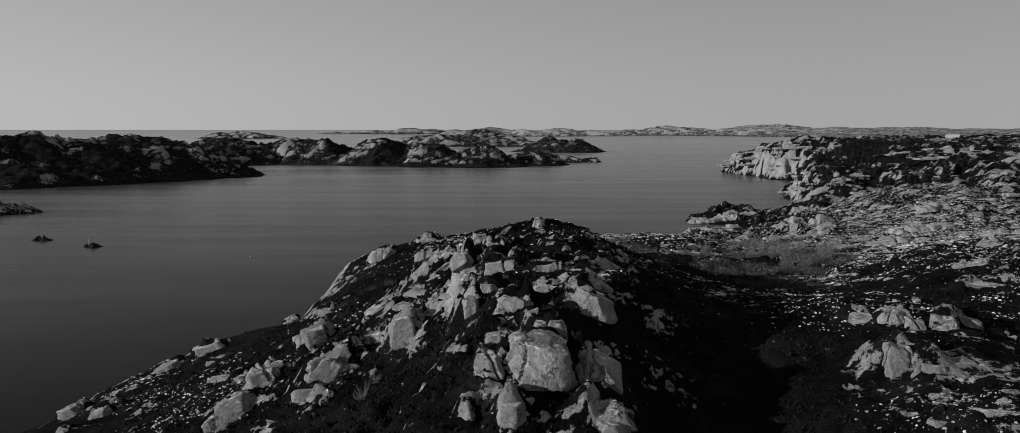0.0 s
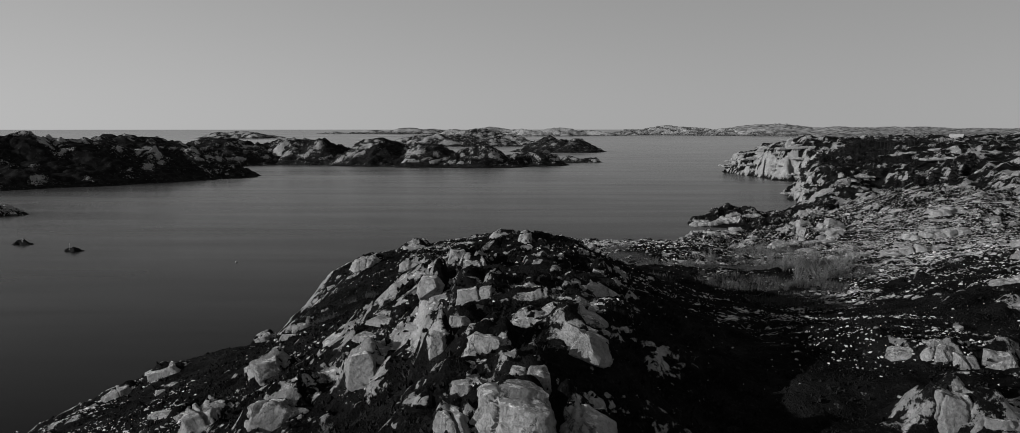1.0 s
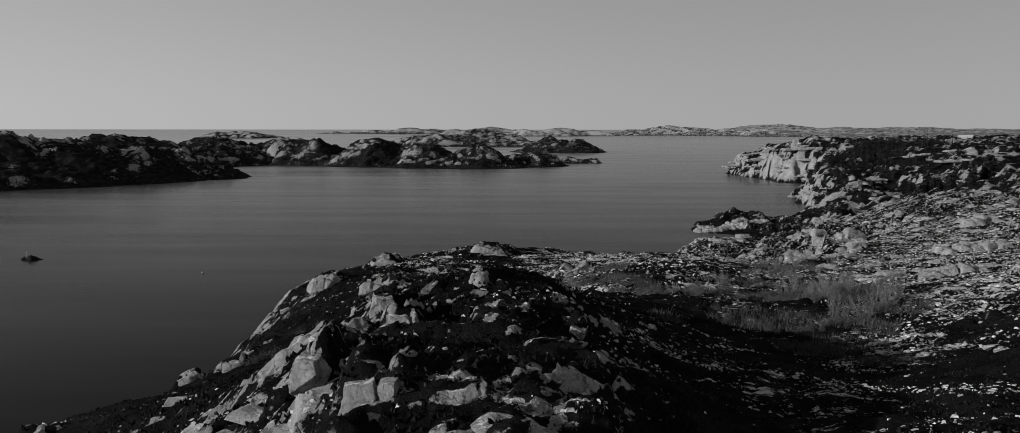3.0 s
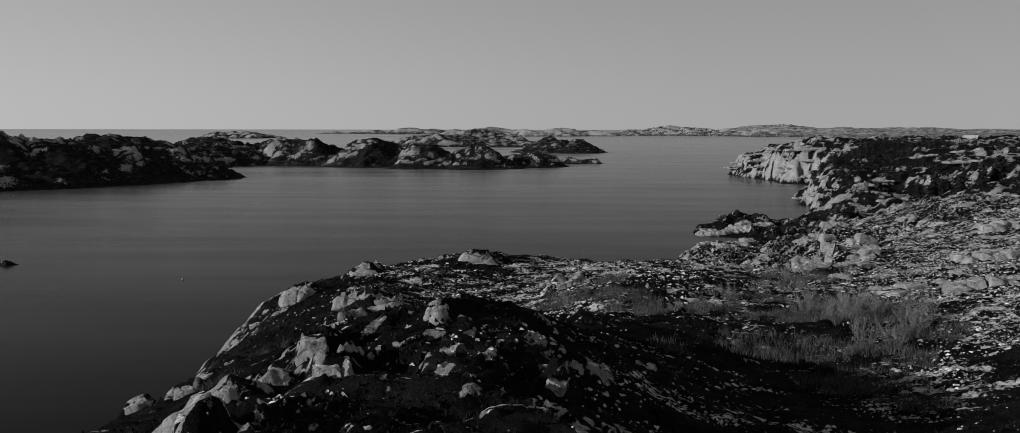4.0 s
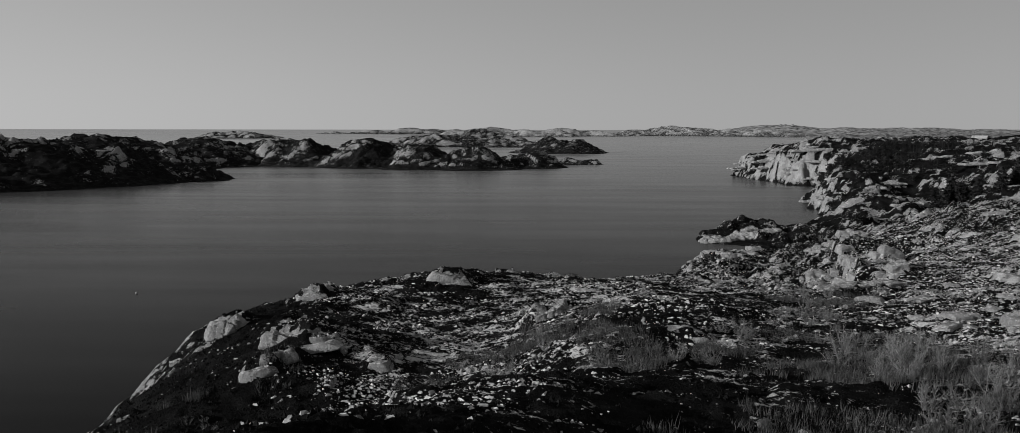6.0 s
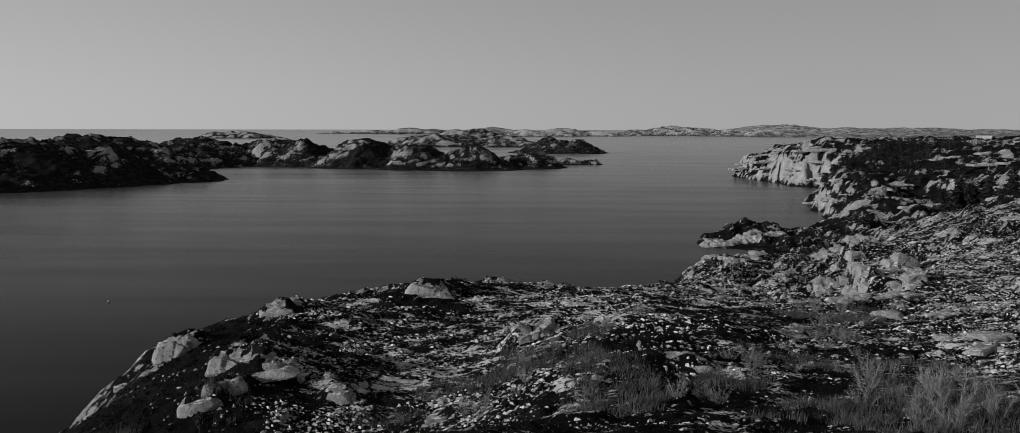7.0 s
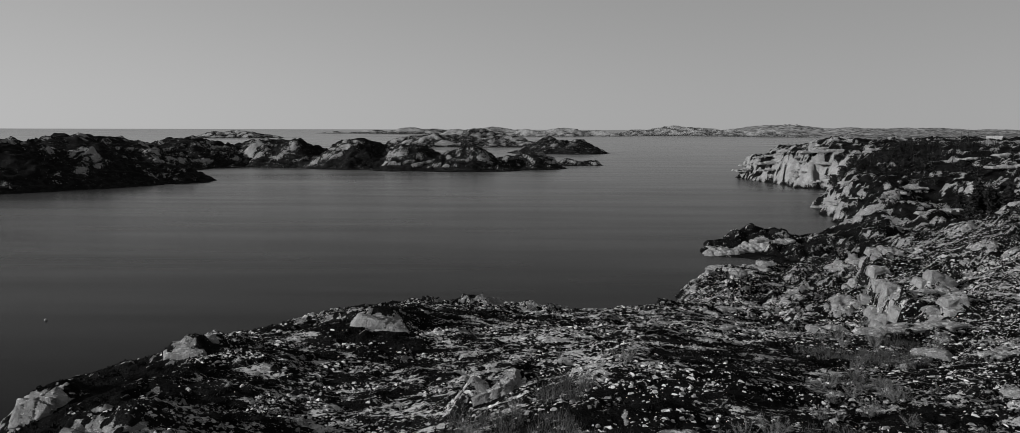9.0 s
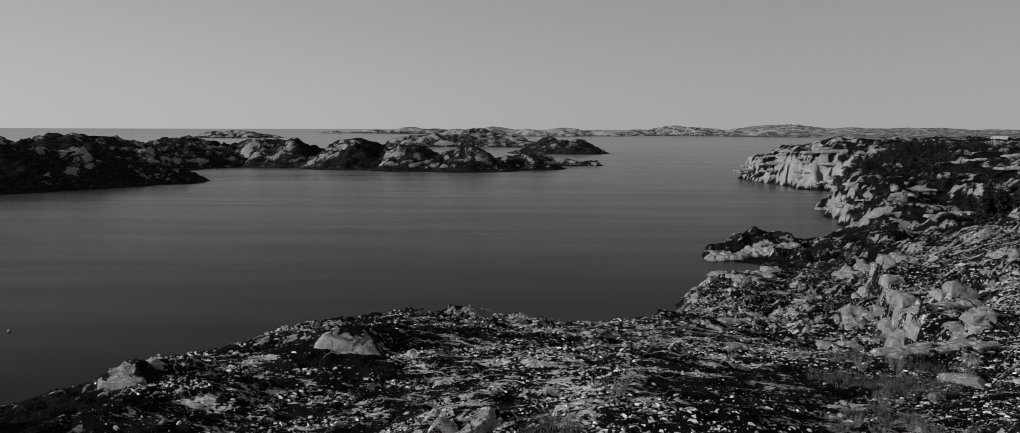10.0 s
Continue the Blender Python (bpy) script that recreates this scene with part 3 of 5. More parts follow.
def spaced(start, fine_end, end, first, growth):
    out = list(np.arange(start, fine_end, first))
    gap = first
    while out[-1] < end:
        gap *= growth
        out.append(out[-1] + gap)
    return np.array(out)


def sheet(name, xs, ys, z, keep, mat, layers=None):
    """A mesh over a rectangular net of lines; keep says which points are wanted."""
    nx, ny = len(xs), len(ys)
    gx, gy = np.meshgrid(xs, ys)
    co = np.stack([gx.ravel(), gy.ravel(), z.ravel()], 1).astype(np.float32)
    idx = np.arange(nx * ny).reshape(ny, nx)
    quads = np.stack([idx[:-1, :-1], idx[:-1, 1:], idx[1:, 1:], idx[1:, :-1]], -1).reshape(-1, 4)
    quads = quads[keep.ravel()[quads].any(1)]
    used = np.unique(quads)
    renum = np.zeros(nx * ny, np.int64)
    renum[used] = np.arange(len(used))
    return raw_mesh(name, co[used], renum[quads], mat, {k: v.ravel()[used] for k, v in (layers or {}).items()}, True)


def raw_mesh(name, co, faces, mat, layers=None, smooth=False):
    me = bpy.data.meshes.new(name)
    k = faces.shape[1]
    me.vertices.add(len(co))
    me.vertices.foreach_set("co", np.ascontiguousarray(co, np.float32).ravel())
    me.loops.add(faces.size)
    me.loops.foreach_set("vertex_index", np.ascontiguousarray(faces, np.int32).ravel())
    me.polygons.add(len(faces))
    me.polygons.foreach_set("loop_start", np.arange(0, faces.size, k, dtype=np.int32))
    me.polygons.foreach_set("use_smooth", np.full(len(faces), smooth))
    for key, values in (layers or {}).items():
        me.attributes.new(key, "FLOAT", "POINT").data.foreach_set("value", np.ascontiguousarray(values, np.float32))
    me.materials.append(mat)
    me.update(calc_edges=True)
    return me


# ---- sea ----
sx = np.concatenate([np.arange(-4900, -400, 150.0), np.arange(-400, 400, 50.0), np.arange(400, 4901, 150.0)])
sy = np.concatenate([np.arange(-600, 800, 50.0), np.arange(800, 4951, 100.0)])
gx, gy = np.meshgrid(sx, sy)
sea = tagged(new("water", sheet("water", sx, sy, sea_level(np.maximum(np.abs(gx), gy)), np.ones(gx.shape, bool), WATER)),
             "calm dark grey sea with faint wind streaks", "water", kind="structure")

# ---- mainland ----
mx = np.concatenate([np.arange(-80, -28, 0.46), np.arange(-28, 14, 0.25), spaced(14, 95, 1300, 0.45, 1.013)])
my = np.concatenate([np.arange(-60, 36, 3.0), np.arange(36, 92, 0.25), spaced(92, 236, 1600, 0.45, 1.0052)])
gx, gy = np.meshgrid(mx, my)
mz, mcrag, md = moor(gx, gy)
wild = step(240, 420, np.hypot(gx, gy))
mrock = exposure_of_rock(mx, my, mz, mcrag, gx, gy, 0.4 + 0.35 * wild, 1.1 + 0.5 * wild, wild)
east = step(22, 46, gx) * (1 - step(130, 170, gx)) * step(104, 122, gy + 0.6 * np.maximum(gx - 40, 0))
east = np.maximum(east, 0.65 * step(4, 24, gx) * step(142, 165, gy) * (1 - step(110, 130, gx)))
streaks = step(-0.06, 0.12, fbm((gx * 0.97 + gy * 0.26) / 2.8, (gy * 0.97 - gx * 0.26) / 1.15, 93, 3) + 0.35 * fbm(gx / 15, gy / 15, 94, 2))
mrock = mrock + east * (np.clip(0.45 * mrock + 0.5 * streaks - 0.2 + 0.1 * np.maximum(step(180, 215, gy), step(46, 60, gx)), 0, 1) - mrock)
patches = step(-0.02, 0.1, fbm(gx / 7, gy / 5, 97, 4))
ribs = step(0.02, 0.2, fbm((gx + 0.6 * gy) / 9, mz / 1.3 + gy / 30, 99, 4))
mrock = mrock + 0.85 * wild * (np.clip(0.7 * mrock + 0.42 * patches + 0.12 - 0.36 * ribs, 0, 1) - mrock)
knoll = np.exp(-np.maximum(((gx + 4) / 26) ** 2 + ((gy - 62) / 30) ** 2 - 0.35, 0) * 1.6)
seaward = step(-12, -20, gx) * step(116, 104, gy) * step(0.5, 3, md)
brow = np.exp(-((gx - 8) / 15) ** 2 - ((gy - 93) / 14) ** 2) + step(18, 24, gx) * step(62, 54, gy)
mrock = np.clip(mrock + np.maximum(seaward, brow) * (0.02 + 0.8 * fbm(gx / 3.2, gy / 2.0, 195, 4)), 0, 1)
mrock = np.clip(mrock + 0.2 * step(18, 24, gx) * step(64, 54, gy), 0, 1)
mrock = np.clip(mrock + knoll * (-0.03 + 0.7 * fbm(gx / 4.5, gy / 3.0, 95, 4)), 0, 1)
mrock = mrock * (1 - 0.85 * np.exp(-((gx - 250) / 55) ** 2 - ((gy - 550) / 50) ** 2))
mrock = mrock * (0.25 + 0.75 * step(0.4, 1.3, mz)) * (1 - 0.8 * np.clip(smooth_ground(gx, gy), 0, 1))
# the ground steps up behind each slab, and rock breaks through there
swell = np.zeros(mz.shape)
for rows, _ in SLABS + ((SCARP_CRAGS, ""),):
    for x, y, w, d, h, turn, lean in rows:
        reach = 2.0 * max(w, d)
        i0, i1 = np.searchsorted(my, (y - reach, y + reach))
        j0, j1 = np.searchsorted(mx, (x - reach, x + reach))
        px, py = gx[i0:i1, j0:j1] - x, gy[i0:i1, j0:j1] - y
        c, q = math.cos(radians(turn)), math.sin(radians(turn))
        u, v = c * px + q * py, c * py - q * px
        near = np.exp(-((u / (0.75 * w)) ** 2 + (v / (0.8 * d)) ** 2))
        shelf = np.exp(-(np.maximum(np.abs(u) - 0.3 * w, 0) / (0.3 * w)) ** 2 - (np.maximum(v - 0.3 * d, 0) / (0.9 * d)) ** 2) * step(-0.35 * d, 0.15 * d, v)
        ragged = 1 + 0.9 * fbm(gx[i0:i1, j0:j1] / (0.6 * w), gy[i0:i1, j0:j1] / (0.6 * w), 193, 3)
        swell[i0:i1, j0:j1] = np.maximum(swell[i0:i1, j0:j1], min(h, 2.4) * (0.12 * near + 0.62 * shelf * ragged))
        torn = step(-0.15, 0.15, fbm(gx[i0:i1, j0:j1] / 1.3, gy[i0:i1, j0:j1] / 0.8, 191, 3))
        mrock[i0:i1, j0:j1] = np.maximum(mrock[i0:i1, j0:j1], 0.75 * near * torn)
mz = mz + swell
mrub = (1 - 0.85 * wild) * step(-24, -12, gx + 0.35 * (gy - 165)) * np.clip(0.55 * east + step(-0.3, 0.2, fbm(gx / 20, gy / 20, 81, 3)) * np.maximum(step(95, 150, gy), 0.5 * step(6, 14, gx) * step(55, 75, gy)) * (1 - 0.9 * smooth_ground(gx, gy)) + 0.45 * step(-0.1, 0.3, fbm(gx / 12, gy / 12, 83, 3)), 0, 1)
tagged(new("ground", sheet("ground", mx, my, mz, md > -7, GROUND, {"rock": mrock, "rubble": mrub})),
       "heather moor with bare pale rock sloping to the shore", "ground", kind="structure")


def ground_at(x, y):
    """The height of the finished ground."""
    i, j = np.clip(np.searchsorted(my, y) - 1, 0, len(my) - 2), np.clip(np.searchsorted(mx, x) - 1, 0, len(mx) - 2)
    fi, fj = (y - my[i]) / (my[i + 1] - my[i]), (x - mx[j]) / (mx[j + 1] - mx[j])
    return float((mz[i, j] * (1 - fj) + mz[i, j + 1] * fj) * (1 - fi) + (mz[i + 1, j] * (1 - fj) + mz[i + 1, j + 1] * fj) * fi)


# ---- islands ----
def island(label, knolls, cell, seed, margin=40.0, name="island", rocky=0.0, rough=1.0, mat=None):
    """An island of rounded knolls (x, y, rx, ry, height), standing in the sea."""
    x0 = min(k[0] - 1.5 * k[2] for k in knolls) - margin
    x1 = max(k[0] + 1.5 * k[2] for k in knolls) + margin
    y0 = min(k[1] - 1.5 * k[3] for k in knolls) - margin
    y1 = max(k[1] + 1.5 * k[3] for k in knolls) + margin
    xs, ys = np.arange(x0, x1, cell), np.arange(y0, y1, cell)
    x, y = np.meshgrid(xs, ys)
    s = cell / 1.5
    wx, wy = x + 9 * s * fbm(x / (24 * s), y / (24 * s), seed, 3), y + 9 * s * fbm(x / (24 * s), y / (24 * s), seed + 1, 3)
    tall = max(k[4] for k in knolls)
    z = np.zeros(x.shape)
    for kx, ky, rx, ry, h in knolls:
        r2 = ((wx - kx) / rx) ** 2 + ((wy - ky) / ry) ** 2
        z = (z ** 5 + (1.12 * h * np.exp(-0.95 * r2)) ** 5) ** (1 / 5)
    z = (z - 0.33 * tall * 0.55) * 1.12
    z = z + 0.8 * step(0, 0.15 * tall, z) * (stepped(z + 0.16 * tall * fbm(x / (20 * s), y / (24 * s), seed + 3, 4), 0.1 * tall) - z)
    inland = step(-1.0, 0.2 * tall, z)
    craggy = step(-0.2, 0.2, fbm(x / (26 * s), y / (26 * s), seed + 5, 3) + rocky)
    z = z + inland * rough * s * (crags(x, y, 34 * s, 7.0, 2.2, seed + 11) + craggy * (crags(x, y, 11 * s, 3.2, 1.1, seed + 15) + 0.9 * crags(x, y, 4 * s, 1.6, 0.6, seed + 19)))
    rock = exposure_of_rock(xs, ys, z, craggy, x / s, y / s, 0.55 - 0.25 * step(3, 4, cell), 1.2 - 0.4 * step(3, 4, cell)) * step(-0.35, 0.1, fbm(x / (18 * s), y / (18 * s), seed + 6, 3) + rocky - 0.05 + 0.3 * (1 - step(1, 5, z)))
    rock = np.clip(rock + 0.9 * max(0.0, rocky - 0.25), 0, 1)
    rock = rock * (0.1 + 0.9 * step(0.5, 1.6, z))
    keep = z > -3
    z = np.where(z > -0.2, z, z - 0.6)
    LEVELS[name + str(seed)] = (xs, ys, z + sea_level(np.maximum(np.abs(x), y)))
    me = sheet(name, xs, ys, z + sea_level(np.maximum(np.abs(x), y)), keep, mat or FARGROUND, {"rock": rock, "rubble": np.full(x.shape, 0.25 + rocky)})
    return tagged(new(name, me), label, "island", kind="structure")


LEVELS = {}
island("long dark heather island with rounded knolls and pale rock patches",
       [(-470, 570, 90, 80, 30), (-400, 600, 60, 70, 30), (-352, 622, 52, 62, 32), (-318, 645, 48, 58, 29), (-282, 668, 42, 48, 25), (-245, 692, 38, 32, 15)], 1.6, 100, 40, "island", -0.11, 1.0)
island("low dark heather island behind the nearer one",
       [(-400, 880, 90, 90, 30), (-325, 960, 70, 60, 28), (-265, 985, 50, 45, 24), (-440, 1000, 80, 60, 26)], 2.0, 120, 40, "island", -0.02, 1.0)
island("dark hummocky island with pale rock on its shore",
       [(-245, 962, 48, 40, 25), (-205, 945, 40, 36, 24), (-142, 925, 46, 46, 28), (-85, 890, 38, 40, 23), (-30, 872, 42, 36, 19), (25, 905, 38, 32, 15)], 1.7, 140, 40, "island", -0.05, 0.95)
island("low bare skerry off the end of the island", [(78, 972, 20, 10, 5)], 1.6, 150, 20, "skerry", 0.2)
island("bare rock island with a rounded dark back", [(108, 1385, 42, 40, 20), (60, 1400, 40, 40, 19)], 2.6, 160, 40, "island", 0.15, 0.6)
island("pale bare rock island in the sound", [(-170, 1830, 80, 60, 26), (-70, 1850, 90, 70, 34), (0, 1830, 70, 50, 24), (60, 1790, 60, 40, 16)], 3.6, 170, 40, "island", 0.3, 0.5)
island("distant pale low rock island", [(-1040, 3000, 70, 40, 20), (-950, 3010, 90, 50, 24), (-860, 3020, 70, 30, 14), (-770, 3030, 60, 20, 6)], 5.0, 180, 40, "island", 0.25, 0.35)
island("string of low distant skerries", [(-840, 4000, 90, 30, 10), (-640, 4000, 120, 40, 14), (-480, 3980, 120, 50, 24), (-380, 4020, 100, 60, 20)], 7.0, 190, 60, "island", 0.45, 0.25)
island("distant bare rock island across the sound", [(-220, 3500, 90, 60, 28), (-80, 3520, 110, 70, 34), (60, 3500, 120, 70, 30), (200, 3520, 110, 60, 34), (340, 3540, 120, 60, 26)], 7.0, 200, 60, "island", 0.6, 0.35)
island("distant rocky shore with low hills", [(520, 3700, 140, 90, 26), (680, 3750, 160, 100, 34), (830, 3700, 150, 100, 28), (960, 3650, 150, 100, 30), (1080, 3500, 140, 110, 26)], 8.0, 210, 60, "headland", 0.6, 0.3)
island("far rolling farmland hills on the horizon",
       [(1200, 3900, 300, 300, 42), (1500, 3700, 320, 300, 34), (1800, 3800, 350, 300, 32), (2150, 3700, 350, 300, 32), (2550, 3700, 400, 300, 32), (1150, 2700, 200, 200, 24),
        (1500, 2600, 260, 240, 27), (1850, 2500, 280, 240, 28), (2200, 2400, 300, 260, 29), (1200, 2000, 240, 200, 26), (1500, 1900, 260, 200, 26)], 12.0, 220, 100, "headland", 0.0, 0.12, FARM)
island("small low skerry of dark wet rock", [(-167.0, 294, 2.6, 1.6, 2.1), (-168.8, 294.5, 1.6, 1.3, 1.6)], 0.25, 230, 3, "skerry", 0.0, 0.8)
island("small low skerry with a sea mark on it", [(-141.4, 278, 1.9, 1.3, 1.5), (-143.0, 278, 1.4, 1.1, 1.1)], 0.2, 240, 3, "skerry", -0.2, 0.8)
island("low rock islet with a pale top", [(-243, 386, 13, 6, 6.0), (-231, 393, 7, 4, 3.8)], 0.5, 250, 6, "skerry", 0.2, 1.5)


# ---- things ----
def part(name, bm, mat, parent, label="", smooth=False):
    me = bpy.data.meshes.new(name)
    bm.to_mesh(me)
    bm.free()
    me.materials.append(mat)
    if smooth:
        me.polygons.foreach_set("use_smooth", np.full(len(me.polygons), True))
    ob = new(name, me)
    ob.parent = parent
    return tagged(ob, label)


def empty(name, m):
    ob = new(name)
    ob.matrix_world = m
    return ob


def split_block(rng, hx, hy, hz, fine=0.8):
    """One joint-bounded block of bedrock: sloping worn faces, a low rounded top, corners knocked off."""
    bm = bmesh.new()
    slope = rng.uniform(0.55, 0.92)
    for sx in (-1, 1):
        for sy in (-1, 1):
            a, b = rng.uniform(0.8, 1.08), rng.uniform(0.8, 1.08)
            bm.verts.new((hx * sx * a * 1.12, hy * sy * b * 1.12, -hz))
            bm.verts.new((hx * sx * a, hy * sy * b, hz * rng.uniform(-0.1, 0.35)))
            k = slope * rng.uniform(0.75, 1.15)
            bm.verts.new((hx * sx * k, hy * (sy * k + 0.12), hz * rng.uniform(0.72, 0.98)))
    for _ in range(4):
        a = rng.uniform(0, 6.283)
        bm.verts.new((hx * 1.06 * math.cos(a), hy * 1.06 * math.sin(a), hz * rng.uniform(-0.3, 0.4)))
    bm.verts.new((hx * rng.uniform(-0.3, 0.3), hy * rng.uniform(-0.2, 0.4), hz * rng.uniform(1.0, 1.1)))
    hull = bmesh.ops.convex_hull(bm, input=bm.verts)
    bmesh.ops.delete(bm, geom=list({g for g in hull["geom_interior"] + hull["geom_unused"] if isinstance(g, bmesh.types.BMVert)}), context="VERTS")
    bmesh.ops.dissolve_limit(bm, angle_limit=radians(12), verts=bm.verts, edges=bm.edges)
    bmesh.ops.bevel(bm, geom=list(bm.edges), offset=0.05 * min(hx, hy, hz), segments=2, profile=0.55, affect="EDGES", clamp_overlap=True)
    bmesh.ops.triangulate(bm, faces=bm.faces)
    bmesh.ops.subdivide_edges(bm, edges=[e for e in bm.edges if e.calc_length() > fine], cuts=1, use_grid_fill=True)
    if fine < 0.6:
        bmesh.ops.triangulate(bm, faces=bm.faces)
        bmesh.ops.subdivide_edges(bm, edges=[e for e in bm.edges if e.calc_length() > fine], cuts=1, use_grid_fill=True)
    s = rng.randrange(1000)
    co = np.array([v.co[:] for v in bm.verts])
    wob = 0.16 * min(hx, hy, hz) ** 0.5 * fbm(co[:, 0] * 1.5 + co[:, 2], co[:, 1] * 1.5 - 0.7 * co[:, 2], s, 3)
    wob = wob + 0.30 * min(hx, hy, hz) ** 0.5 * stepped(fbm(co[:, 0] * 0.9 + 1.3 * co[:, 2], co[:, 1] * 0.9 - 1.1 * co[:, 2], s + 7, 2), 0.3)
    for v, c, w in zip(bm.verts, co, wob):
        v.co = Vector(c) * (1 + w / max(0.3, np.linalg.norm(c)))
    for f in bm.faces:
        f.smooth = True
    for e in bm.edges:
        e.smooth = e.calc_face_angle(0) < radians(26)
    return bm


def outcrop(rng, x, y, length, depth, height, turn, cell, dip=6.0, lean=0.0, label=""):
    """Bedrock breaking out of the heather: blocks parted by joints, highest in the middle."""
    z0 = ground_at(x, y)
    root = empty("rock_outcrop", pose(x, y, z0, 0, 0, turn))
    nu, nv = max(1, round(length / cell)), max(1, round(depth / cell))
    c, sn = math.cos(radians(turn)), math.sin(radians(turn))
    for i in range(nu):
        for j in range(nv):
            u = (i + 0.5 - nu / 2) * length / nu + rng.uniform(-0.2, 0.2) * cell
            v = (j + 0.5 - nv / 2) * depth / nv + rng.uniform(-0.2, 0.2) * cell
            r = math.hypot(u / (0.62 * length), v / (0.72 * depth))
            if i + j and rng.random() < 0.2 * r:
                continue
            local = ground_at(x + c * u - sn * v, y + sn * u + c * v) - z0
            top = local + max(0.35 * height, height * (1 - 0.55 * min(1, r) ** 2) * rng.uniform(0.72, 1.08))
            low = local - 0.9
            hz = (top - low) / 2
            bm = split_block(rng, 0.62 * length / nu * rng.uniform(0.75, 1.25), 0.64 * depth / nv * rng.uniform(0.75, 1.25), hz, 0.42 if y < 110 else 0.8)
            bm.transform(pose(u, v, low + hz, dip + rng.uniform(-5, 5), lean + rng.uniform(-9, 9), rng.uniform(-22, 22)))
            part("block", bm, ROCK, root)
    return tagged(root, label or "pale jointed gneiss outcrop standing out of dark heather", "rock outcrop", "rock outcrops")


def joint_block(rng, w, d, h, sink, detail, joints):
    """Bedrock worn round and split along joints: flat-cut faces, narrow clefts with the parts shifted a little, flaking layers."""
    sz = (h + sink) / 2
    bm = bmesh.new()
    bmesh.ops.create_icosphere(bm, subdivisions=detail, radius=1.0)
    co = np.array([v.co[:] for v in bm.verts])
    co = co / (np.abs(co) ** 4.5).sum(1)[:, None] ** (1 / 4.5)
    planes = [((rng.gauss(0, 0.15), rng.uniform(-0.3, 0.0), 1), rng.uniform(0.78, 0.92)), ((-0.3, -1, rng.uniform(0.1, 0.35)), rng.uniform(0.72, 0.9)),
              ((-1, -0.2, rng.uniform(0.1, 0.35)), rng.uniform(0.78, 0.98)), ((1, rng.gauss(0, 0.3), rng.uniform(0.1, 0.5)), rng.uniform(0.78, 0.98))]
    for _ in range(12):
        planes.append(((rng.gauss(0, 1), rng.gauss(0, 1), rng.gauss(0.12, 0.4)), rng.uniform(0.84, 1.05)))
    for n, reach in planes:
        n = np.array(n) / np.linalg.norm(n)
        co = co - 0.97 * np.maximum(co @ n - reach, 0)[:, None] * n
    flare = 1.0 + 0.16 * np.clip(0.5 - co[:, 2:3], 0, 1.2)
    co = co * np.concatenate([flare, flare, np.ones_like(flare)], 1) * np.array([w / 2, d / 2, sz])
    s = rng.randrange(900)
    out = co / np.linalg.norm(co, axis=1)[:, None]
    small = min(w, d, h)
    for _ in range(joints):
        a = rng.choice((rng.gauss(0, 0.25), rng.gauss(1.4, 0.3)))
        n = np.array([math.cos(a), math.sin(a), rng.gauss(0, 0.25)])
        bend = 0.12 * small * fbm(co[:, 1] / small + co[:, 2], co[:, 0] / small - co[:, 2], s + 3, 3)
        away = co @ n - rng.uniform(-0.28, 0.28) * (w if abs(n[0]) > abs(n[1]) else d) + bend
        width = 0.03 * small + 0.025
        co = co - out * (0.17 * small * np.exp(-(away / width) ** 2))[:, None]
        co = co + out * (0.15 * small * rng.uniform(-1, 1) * step(-0.4 * width, 0.4 * width, away))[:, None]
    tilt = rng.uniform(-1, 1)
    layer = stepped(co[:, 2] + 0.35 * co[:, 0] * tilt + 0.5 * small * fbm(co[:, 0] / 1.6, co[:, 1] / 1.6, s + 5, 3), 0.22 * small) - co[:, 2] - 0.35 * co[:, 0] * tilt - 0.5 * small * fbm(co[:, 0] / 1.6, co[:, 1] / 1.6, s + 5, 3)
    wob = 0.10 * small * fbm(co[:, 0] / (0.5 * small) + co[:, 2], co[:, 1] / (0.5 * small) - co[:, 2], s, 4) + 0.26 * layer * np.hypot(out[:, 0], out[:, 1])
    co = co + out * wob[:, None]
    for v, c in zip(bm.verts, co):
        v.co = (c[0], c[1], c[2] + h - sz)
    bmesh.ops.delete(bm, geom=[v for v in bm.verts if v.co.z < -0.85 * sink], context="VERTS")
    for f in bm.faces:
        f.smooth = True
    for e in bm.edges:
        e.smooth = e.calc_face_angle(0) < radians(34)
    return bm


def bedrock(rng, x, y, w, d, h, turn, lean, label):
    tall = 0.9 * max(0.45 * h, h - 0.2 * d)
    near = y < 110
    sink = 0.3 + 0.2 * min(tall, 2.0) + 0.25 * w * abs(math.sin(radians(lean)))
    bm = joint_block(rng, 1.0 * w, 1.05 * d, tall, sink, 5 if near and w * h > 3 or w * h > 14 else 4 if near or w * h > 5 else 3, int(rng.random() < 0.6) + int(w > 2.2) + 2 * int(w > 4.5))
    name = "rock_outcrop" if w > 2.4 else "boulder"
    me = bpy.data.meshes.new(name)
    bm.to_mesh(me)
    bm.free()
    me.materials.append(ROCK)
    ob = new(name, me)
    ob.matrix_world = pose(x, y, ground_at(x, y) - 0.58 * min(h, 2.4) - (0.02 if w * h > 6 and y < 60 else 0.16) * tall, rng.uniform(-4, 4), lean, turn + rng.uniform(-8, 8))
    return tagged(ob, label, "rock outcrop" if w > 2.4 else "boulder", "boulders and slabs of bare rock")


